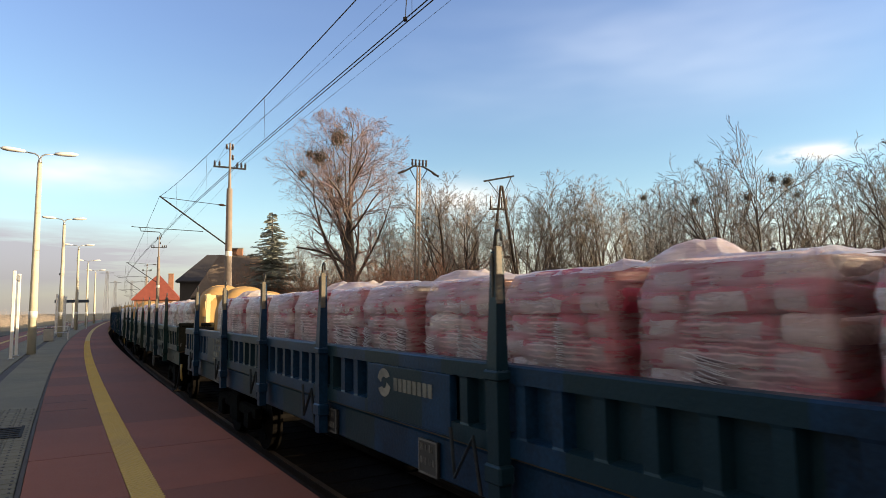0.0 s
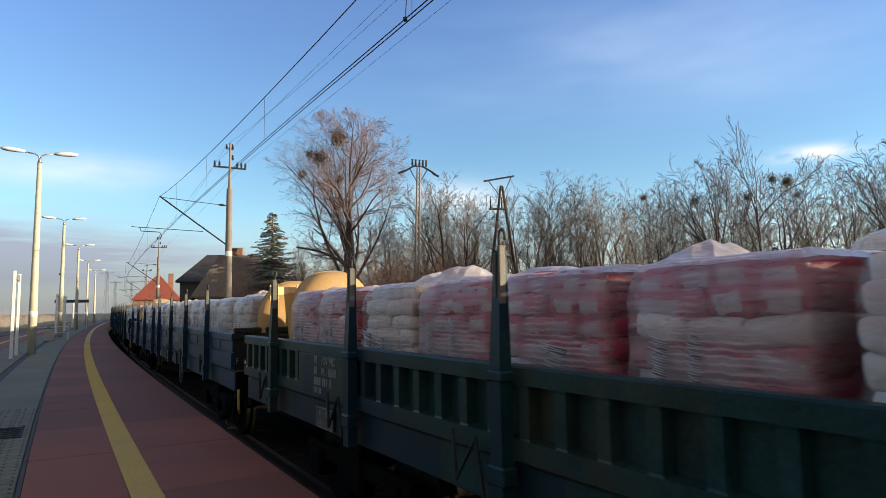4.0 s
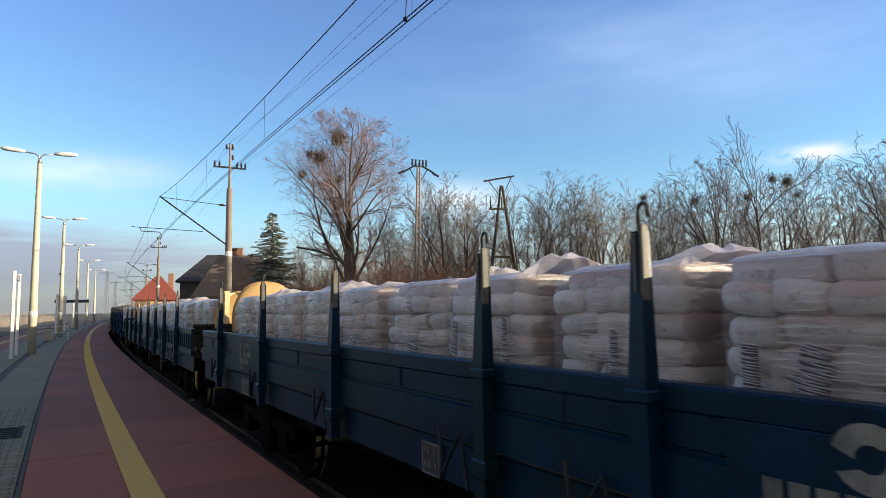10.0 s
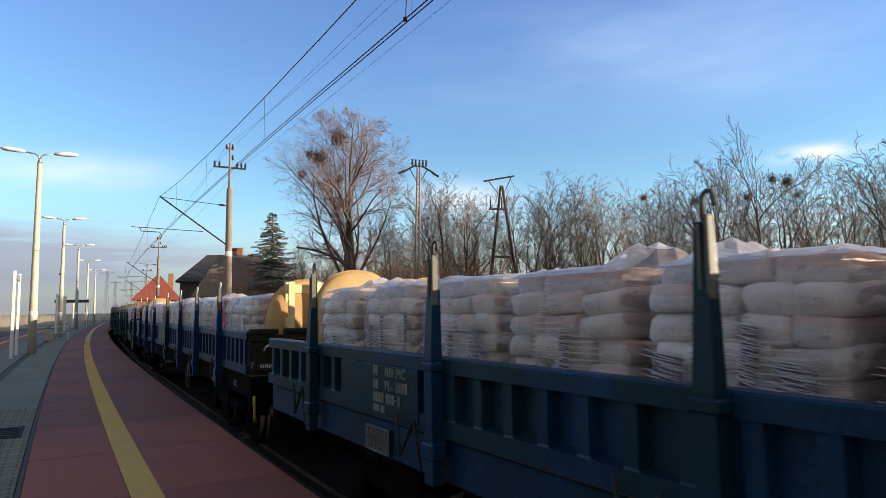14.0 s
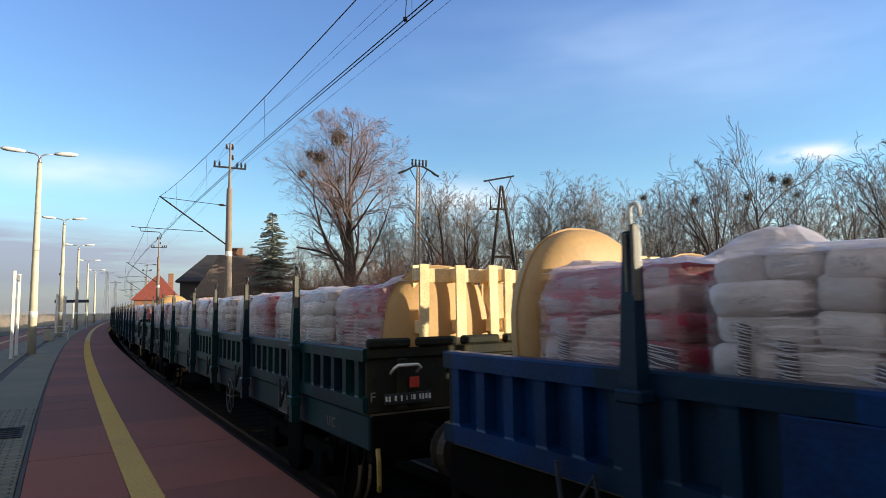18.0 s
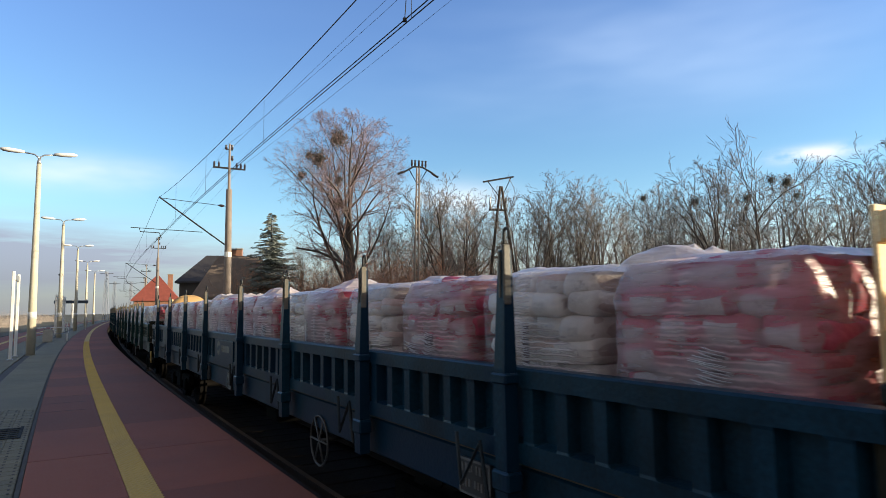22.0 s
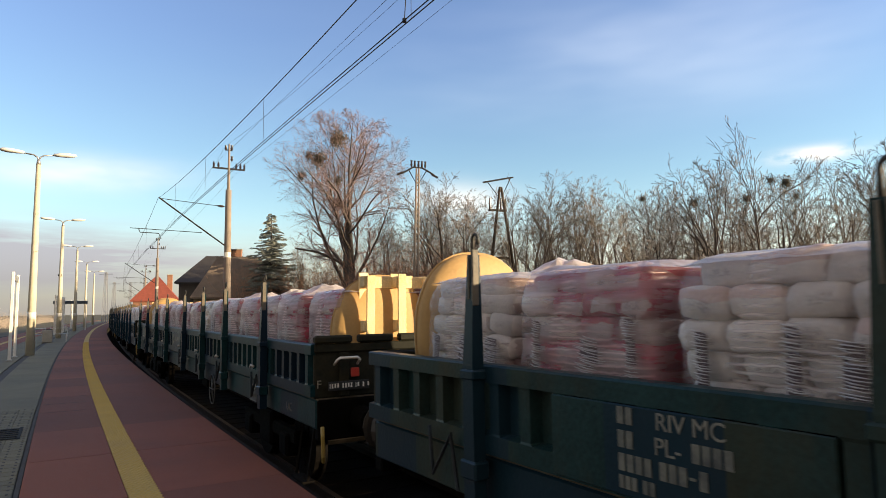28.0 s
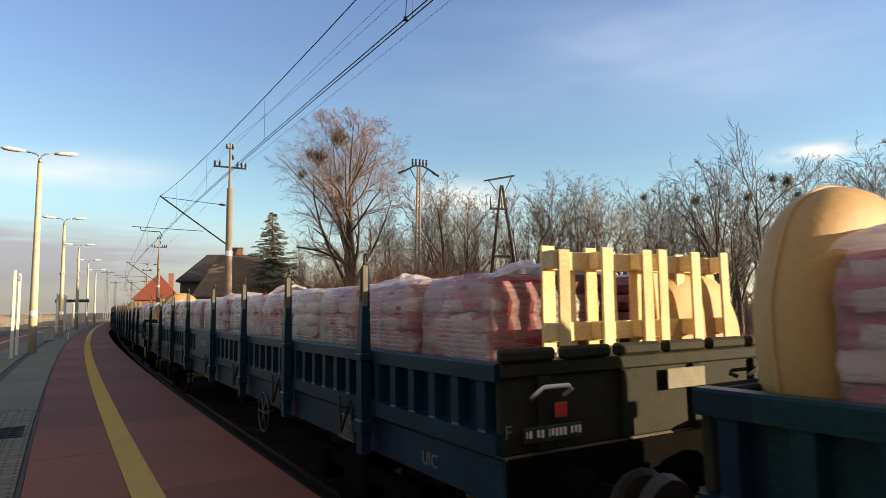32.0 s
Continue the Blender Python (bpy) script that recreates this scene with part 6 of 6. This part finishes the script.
def house(name, label, w, d, eave, ridge, wall, roof, turn, x, y, hip=0.0, chimneys=((0.5, 0.3),)):
    r = thing(name, None, None, label, "house", "houses beyond the track")
    body = Build().box(-w / 2, w / 2, -d / 2, d / 2, -1.3, eave)
    for sy in (-1, 1):
        if hip < 0.5:
            yy = sy * d / 2
            rise = (ridge - eave)
            body.add([(-w / 2, yy, eave), (w / 2, yy, eave), (w / 2 * 0.0, yy, eave + rise * 0.98)], [(0, 1, 2)])
    part("wall", body, M[wall], r)
    o = 0.35
    rl = d / 2 * (1 - hip) + (o if hip < 0.5 else 0.01)
    rf = Build()
    e = eave - 0.15
    A, B, C_, D = (-w / 2 - o, -d / 2 - o, e), (w / 2 + o, -d / 2 - o, e), (w / 2 + o, d / 2 + o, e), (-w / 2 - o, d / 2 + o, e)
    R0, R1 = (0, -rl, ridge), (0, rl, ridge)
    up = lambda q: (q[0], q[1], q[2] + 0.16)
    vs = [A, B, C_, D, R0, R1] + [up(q) for q in (A, B, C_, D, R0, R1)]
    rf.add(vs, [(6, 7, 10), (7, 8, 11, 10), (8, 9, 11), (9, 6, 10, 11), (0, 4, 1), (1, 4, 5, 2), (2, 5, 3), (3, 5, 4, 0), (0, 1, 7, 6), (1, 2, 8, 7), (2, 3, 9, 8), (3, 0, 6, 9)] if hip >= 0.5 else
           [(7, 8, 11, 10), (9, 6, 10, 11), (1, 4, 5, 2), (3, 5, 4, 0), (1, 2, 8, 7), (3, 0, 6, 9), (0, 6, 10, 4), (1, 4, 10, 7), (2, 8, 11, 5), (3, 5, 11, 9)])
    rp = part("roof", rf, M[roof], r)
    # courses of tiles as shallow ledges on both slopes
    cs = Build()
    if hip < 0.5:
        for k in range(1, 12):
            u = k / 12
            for sx in (-1, 1):
                xx, zz = sx * (w / 2 + o) * (1 - u), e + 0.17 + (ridge - e) * u
                cs.box(min(xx, xx - sx * 0.05), max(xx, xx - sx * 0.05), -rl, rl, zz - 0.05, zz + 0.025)
        part("roof_tiling", cs, M[roof], rp, kind="stuff")
    for cx, cy in chimneys:
        ch = part("chimney", Build().cbox(cx - 0.35, cx + 0.35, cy - 0.3, cy + 0.3, eave, ridge + (0.75 if abs(cx) < 1 else 0.1), 0.03), M["brick"], rp, "short brick chimney")
        part("chimney_cap", Build().cbox(cx - 0.42, cx + 0.42, cy - 0.37, cy + 0.37, ridge + (0.75 if abs(cx) < 1 else 0.1), ridge + (0.86 if abs(cx) < 1 else 0.2), 0.02), M["concrete"], ch)
    for sy in (-1, 1):
        for k, xx in enumerate((-w * 0.24, w * 0.24)):
            for z0 in (0.6, 3.3) if eave > 3.8 else (0.4,):
                if z0 + 1.3 > eave + (ridge - eave) * 0.5:
                    continue
                wn = part("window", Build().box(xx - 0.5, xx + 0.5, sy * d / 2 - 0.04, sy * d / 2 + 0.04, z0, z0 + 1.3), M["white_paint"], r)
                for px_ in (-0.24, 0.24):
                    part("pane", Build().box(xx + px_ - 0.2, xx + px_ + 0.2, sy * d / 2 - 0.05, sy * d / 2 + 0.05, z0 + 0.08, z0 + 1.22), M["glass"], wn)
    for sx in (-1, 1):
        for yy in (-d * 0.27, d * 0.27):
            wn = part("window", Build().box(sx * w / 2 - 0.04, sx * w / 2 + 0.04, yy - 0.5, yy + 0.5, 0.6, 1.9), M["white_paint"], r)
            part("pane", Build().box(sx * w / 2 - 0.05, sx * w / 2 + 0.05, yy - 0.42, yy + 0.42, 0.68, 1.82), M["glass"], wn)
    r.matrix_basis = pose(x, y, 0, 0, 0, turn)
    return r


x, y = bearing_place(398, 64)
house("station_house", "old darkened grey house with a steep dark slate roof", 6.4, 7.4, 4.5, 7.1, "render_dark", "roof_dark", -78, x, y, 0.52, ((0.2, 1.4), (-0.1, 0.4)))
x, y = bearing_place(424, 58)
house("side_house", "low tan house with a weathered brown tiled roof", 5.0, 7.6, 2.9, 6.5, "render_tan", "roof_brown", 112, x, y, 0.52, ((0.4, 0.6),))
x, y = bearing_place(279, 92)
house("brick_house", "small house with a steep red tiled hipped roof", 5.6, 5.6, 3.4, 7.0, "brick", "roof_red", 20, x, y, 0.97, ((1.7, 0.0),))

# ---- trees ----


def grow(seed, height, spread, levels, trunk_r, stems=1, fork=0.25, droop=0.0, twigs=1.0, kids=(7, 6, 6, 5), rise=0.06, thin=0.008, within=None, splay=0.5):
    """Trunk with limbs, and a crown of fine twigs: two Builds."""
    rnd = random.Random(seed)
    wood, fine = Build(), Build()

    def branch(p, d, length, r, level):
        n = 5 if level < 2 else 3 if level < levels else 2
        pts, rad = [p.copy()], [r]
        q, w = p.copy(), d.normalized()
        for i in range(n):
            bend = 0.09 + 0.035 * level
            w = (w + Vector((rnd.gauss(0, bend), rnd.gauss(0, bend), rnd.gauss(0, bend) + (rise if level < 3 else -droop)))).normalized()
            q = q + w * (length / n)
            if within and level and not within(q):
                q = pts[-1] + w * 0.05
            pts.append(q.copy())
            rad.append(max(r * (1 - (0.95 if level == 0 else 0.8) * (i + 1) / n), thin))
        if level <= 1:
            wood.tube(pts, rad, 7 if level == 0 else 5, caps=False)
        else:
            fine.tube(pts, rad, 3, caps=False)
        if level >= levels:
            return
        m = max(2, int(kids[level] * rnd.uniform(0.8, 1.25) * (twigs if level >= 2 else 1)))
        for k in range(m):
            u = (fork + (1 - fork) * (k + rnd.random()) / m) if level == 0 else 0.15 + 0.85 * (k + rnd.random()) / m
            j = min(int(u * n), n - 1)
            f = u * n - j
            base = pts[j].lerp(pts[j + 1], f)
            ax = (pts[j + 1] - pts[j]).normalized()
            side = ax.orthogonal().normalized()
            side.rotate(Matrix.Rotation(rnd.uniform(0, 2 * math.pi), 3, ax))
            lean = rnd.uniform(0.45, 1.0) * (spread if level == 0 else 1.0)
            dd = (ax + side * lean).normalized()
            if level == 0:
                ll = height * rnd.uniform(0.34, 0.55) * (1.15 - 0.6 * u)
            else:
                ll = length * rnd.uniform(0.38, 0.62) * (1.1 - 0.4 * u)
            if within:
                for _ in range(4):
                    if within(base + dd * ll):
                        break
                    ll *= 0.72
                else:
                    continue
            branch(base, dd, ll, max(rad[j] * rnd.uniform(0.45, 0.65), thin), level + 1)

    for s in range(stems):
        a = 2 * math.pi * s / max(stems, 1) + 0.9
        off = Vector((math.cos(a), math.sin(a), 0)) * (0.25 if stems > 1 else 0)
        branch(off, Vector((off.x * splay, off.y * splay, 1)), height * (0.80 if stems > 1 else 0.86) * (1 - 0.07 * s), trunk_r, 0)
    return wood, fine


def clump(seed, r, n, size):
    """A ball of tangled short stems and leaves, with gaps."""
    rnd = random.Random(seed)
    b = Build()
    for _ in range(n):
        v = Vector((rnd.gauss(0, 1), rnd.gauss(0, 1), rnd.gauss(0, 1))).normalized()
        p = v * r * min(1.25, abs(rnd.gauss(0, 0.55)) + 0.1)
        t = Vector((rnd.gauss(0, 1), rnd.gauss(0, 1), rnd.gauss(0, 1))).normalized()
        u = t.orthogonal().normalized() * size * 0.22
        q = p + t * size * rnd.uniform(0.6, 1.2)
        b.add([tuple(p - u), tuple(p + u), tuple(q + u * 0.4), tuple(q - u * 0.4)], [(0, 1, 2, 3)])
    return b


def tree_thing(name, wood, fine, bark, twig, label, category="tree", group="trees beyond the track"):
    r = thing(name, None, None, label, category, group)
    part("trunk", wood, M[bark], r, smooth=True)
    part("crown", fine, M[twig], r)
    return r


def trees():
    # the great tree with mistletoe
    x, y = bearing_place(625, 50)
    hs, rs, cs = (0, 4.2, 5.6, 7.4, 9.6, 11.6, 14.2, 16.0, 17.6, 18.4), (0, 0.4, 2.8, 4.6, 5.4, 6.3, 6.4, 5.8, 4.4, 1.8), (0, 0, 0, 0.1, 0.0, -0.7, -0.7, -0.5, -0.6, -0.6)

    def crown_shape(p):
        r, c = np.interp(p.z, hs, rs), np.interp(p.z, hs, cs)
        return p.z < 18.4 and math.hypot(p.x - c, p.y) < r

    wood, fine = grow(19, 21.5, 1.25, 4, 0.33, stems=3, fork=0.20, droop=0.06, kids=(13, 9, 8, 6), rise=0.03, thin=0.0062, within=crown_shape, splay=0.42)
    big = tree_thing("linden_tree", wood, fine, "bark", "twig", "great bare tree with several stems and mistletoe clumps")
    big.matrix_basis = pose(x, y, -1.0)
    mist = clump(1, 1.0, 800, 0.26).mesh("mistletoe", M["mistle"])
    for px, py, dep, r in ((600, 238, 50, 0.95), (565, 275, 49.5, 0.8), (534, 304, 50, 0.5), (548, 268, 50.5, 0.5), (600, 315, 50, 0.5)):
        wx, wy = bearing_place(px, dep)
        wz = 1.593 + (547 - py) / 1120 * dep
        rel = big.matrix_basis.inverted() @ Vector((wx, wy, wz))
        part("mistletoe", mist, None, big, "olive mistletoe ball", m=Matrix.Translation(rel) @ Matrix.Diagonal((r, r, r * 0.9, 1)), kind="stuff")
    kinds = []
    for k, (seed, h, sp, stems, tw) in enumerate(((11, 8.5, 0.8, 1, 1.0), (12, 9.0, 0.45, 2, 1.0), (13, 7.5, 1.0, 2, 1.1), (14, 9.5, 0.30, 3, 0.9), (15, 8.0, 0.9, 3, 1.1))):
        w, f = grow(seed, h, sp, 4, 0.15, stems=stems, fork=0.18, kids=(9, 7, 5, 3), twigs=tw, thin=0.0068)
        r = tree_thing("tree", w, f, "bark", "twig_grey" if k in (2, 4) else "twig_dark", "bare winter tree with fine twigs behind the railway line")
        kinds.append([r, h, False])
    spots = [(545, 58, 420, 3), (585, 60, 430, 2), (668, 57, 400, 4), (705, 52, 352, 1), (752, 50, 350, 4), (785, 46, 318, 0), (828, 47, 316, 2), (858, 52, 345, 3), (930, 42, 314, 1), (965, 46, 355, 4),
             (1003, 46, 318, 3), (1042, 48, 330, 3), (1078, 45, 322, 3), (1112, 42, 348, 2), (1158, 37, 338, 4), (1192, 40, 340, 0), (1222, 35, 338, 2), (1262, 33, 292, 0), (1300, 36, 300, 4),
             (1400, 36, 276, 2), (1470, 36, 292, 3), (1540, 31, 300, 4), (1592, 28, 258, 0), (1640, 30, 260, 2),
             (640, 66, 415, 0), (815, 58, 385, 4), (900, 60, 400, 2), (1140, 55, 375, 2), (1330, 46, 340, 1), (1550, 46, 340, 2)]
    rnd = random.Random(8)
    for px, dep, ty, k in spots:
        wx, wy = bearing_place(px, dep)
        top = 1.593 + (545 - 0.0147 * (px - 784) - ty) / 1120 * dep + 1.0
        r, h, used = kinds[k]
        m = pose(wx, wy, -1.0, 0, 0, rnd.uniform(0, 360))
        sc = top / h * 0.98
        if not used:
            r.matrix_basis = m @ Matrix.Diagonal((sc, sc, sc, 1))
            kinds[k][2] = True
        else:
            c = copy_thing(r, m)
            c.matrix_basis = m @ Matrix.Diagonal((sc, sc, sc, 1))
    # the near open tree that stands above the rest
    x, y = bearing_place(1345, 28)
    w, f = grow(27, 9.6, 0.9, 3, 0.13, stems=1, fork=0.30, kids=(9, 5, 5, 4))
    t = tree_thing("tree", w, f, "bark", "bark", "thin open-branched bare tree rising above the thicket")
    t.matrix_basis = pose(x, y, -1.0, 0, 0, 100)
    for px, py, dep, r in ((1380, 316, 35, 0.30), (1408, 320, 35, 0.42), (1240, 354, 36, 0.38), (1148, 346, 37, 0.25), (1335, 348, 34, 0.35), (1425, 345, 35, 0.28)):
        wx, wy = bearing_place(px, dep)
        o = tagged(new("mistletoe", mist), "dark mistletoe ball in a bare tree", "mistletoe", kind="stuff")
        o.matrix_basis = pose(wx, wy, 1.593 + (537 - py) / 1120 * dep) @ Matrix.Diagonal((r, r, r, 1))
    # thicket of brambles and saplings at the foot of the trees
    def bramble(seed, n, w, h):
        rn = random.Random(seed)
        b = Build()
        for _ in range(n):
            p = Vector((rn.uniform(-w, w), rn.uniform(-1.6, 1.6), 0))
            d = Vector((rn.gauss(0, 0.4), rn.gauss(0, 0.4), 1)).normalized()
            L_ = h * rn.uniform(0.45, 1.1)
            pts = [p]
            for i in range(4):
                d = (d + Vector((rn.gauss(0, 0.22), rn.gauss(0, 0.22), rn.gauss(0, 0.12) - 0.05 * i))).normalized()
                pts.append(pts[-1] + d * L_ / 4)
            r0 = rn.uniform(0.008, 0.022)
            b.tube(pts, [r0, r0 * 0.9, r0 * 0.7, r0 * 0.5, 0.004], 3, caps=False)
            for i in (1, 2, 3, 3, 4):
                e = (Vector((rn.gauss(0, 1), rn.gauss(0, 1), rn.gauss(0.4, 0.6)))).normalized()
                b.tube([pts[i], pts[i] + e * L_ * 0.14, pts[i] + e * L_ * 0.26 + Vector((0, 0, rn.uniform(-0.1, 0.15)))], [0.009, 0.006, 0.003], 3, caps=False)
        return b

    meshes = [bramble(s, 300 if s < 4 else 100, 3.2, 4.2).mesh("bramble", M[("scrub" if s % 2 else "twig_red") if s < 4 else "twig_grey"]) for s in (1, 2, 3, 4, 5, 6)]
    i = 0
    for px in range(470, 1760, 46):
        for dep in ((56, 64) if px < 640 else (43, 53) if px < 880 else (46,)):
            dep2 = dep - max(0, px - 1000) / 1120 * 15
            wx, wy = bearing_place(px + rnd.uniform(-15, 15), dep2)
            o = tagged(new("thicket", meshes[i % 3 + (3 if px > 880 else 0)]), "reddish-brown winter thicket of brambles and saplings", "bushes", kind="stuff")
            sc = rnd.uniform(1.2, 1.85) if px < 880 else rnd.uniform(0.9, 1.6)
            o.matrix_basis = pose(wx, wy, -1.0, 0, 0, rnd.uniform(-25, 25)) @ Matrix.Diagonal((1, 1, sc, 1))
            i += 1
    low = [bramble(s, 260, 2.4, 1.3).mesh("bramble", M["scrub" if s % 2 else "twig_red"]) for s in (7, 8)]
    for k in range(20):
        o = tagged(new("thicket", low[k % 2]), "low dry brambles on top of the bank", "bushes", kind="stuff")
        o.matrix_basis = on(-9 + k * 3.1, 10.2 + rnd.uniform(-0.4, 0.6), 0.1, 90 + rnd.uniform(-10, 10)) @ Matrix.Diagonal((1, 0.6, rnd.uniform(0.7, 1.25), 1))
    # hedge and scrub along the other side of the station
    for k in range(26):
        s = 50 + k * 9.0
        o = tagged(new("thicket", meshes[3 + k % 3]), "dry brown scrub beyond the second track", "bushes", kind="stuff")
        o.matrix_basis = on(s, -15 - 0.04 * s + rnd.uniform(-2, 2), -1.1, 90) @ Matrix.Diagonal((1.6, 1, rnd.uniform(0.6, 0.95), 1))
    for k in range(14):
        r, h, used = kinds[(k * 2) % 5]
        s = 120 + k * 14
        m = on(s, -48 - rnd.uniform(0, 22), -1.1, rnd.uniform(0, 360))
        copy_thing(r, m).matrix_basis = m @ Matrix.Diagonal((0.9, 0.9, rnd.uniform(0.6, 0.9), 1))
    for k in range(16):
        r, h, used = kinds[(k * 3) % 5]
        wx, wy = bearing_place(180 + k * 22, 120 + rnd.uniform(0, 40))
        m = pose(wx + 12, wy, -1.1, 0, 0, rnd.uniform(0, 360))
        copy_thing(r, m).matrix_basis = m @ Matrix.Diagonal((0.8, 0.8, rnd.uniform(0.55, 0.8), 1))
    # spruce
    x, y = bearing_place(481, 57)
    sp = thing("spruce", None, None, "dark green spruce with drooping tiers beside the house", "tree")
    part("trunk", Build().tube([(0, 0, 0), (0, 0, 11.4)], [0.2, 0.02], 7), M["bark"], sp)
    nd = Build()
    rn = random.Random(4)
    H = 11.7
    for n in range(330):
        u = (n + rn.random()) / 330
        u = 1 - (1 - u) ** 0.75
        z = 1.2 + (H - 1.4) * u
        ll = (3.6 * (1 - u) ** 0.95 + 0.15) * rn.choice((0.55, 0.8, 0.95, 1.0, 1.1)) * rn.uniform(0.85, 1.05)
        a = rn.uniform(0, 2 * math.pi)
        out_ = Vector((math.cos(a), math.sin(a), 0))
        side = Vector((-out_.y, out_.x, 0))
        dip, k = rn.uniform(0.30, 0.62), max(5, int(ll * 7))
        for i in range(k):
            f = (i + 0.6) / k
            p = Vector((0, 0, z)) + out_ * ll * f + Vector((0, 0, -dip * ll * f + 0.30 * ll * f * f))
            for sg in (-1, 1):
                e = p + side * sg * (0.10 + 0.30 * ll * (1.05 - f)) * rn.uniform(0.5, 1.2) + out_ * 0.18 + Vector((0, 0, -0.16 * rn.random()))
                wv = Vector((rn.gauss(0, 0.02), rn.gauss(0, 0.02), rn.uniform(0.03, 0.07)))
                nd.add([tuple(p - wv), tuple(p + wv), tuple(e + wv * 0.5), tuple(e - wv * 0.5)], [(0, 1, 2, 3)])
    part("crown", nd, M["needles"], sp)
    sp.matrix_basis = pose(x, y, -1.0) @ Matrix.Diagonal((1.28, 1.28, 1.0, 1))


trees()

# ---- what moves ----


def motions():
    for ob, j, local in MOVING:
        for bogie in ob.children:
            if bogie.name.startswith("bogie"):
                for ws in bogie.children:
                    sg = -1 if bogie.matrix_basis[0][0] < 0 else 1
                    y = ws.matrix_basis.translation.y
                    walk(ws, [(k / 10, pose(0, y, 0.46) @ Matrix.Rotation(sg * run(k / 10) / 0.46, 4, "X")) for k in range(321)])
    for ob, j, local in MOVING:
        walk(ob, [(t, wagon_pose(j, t) @ local) for t in KEY_T])


motions()
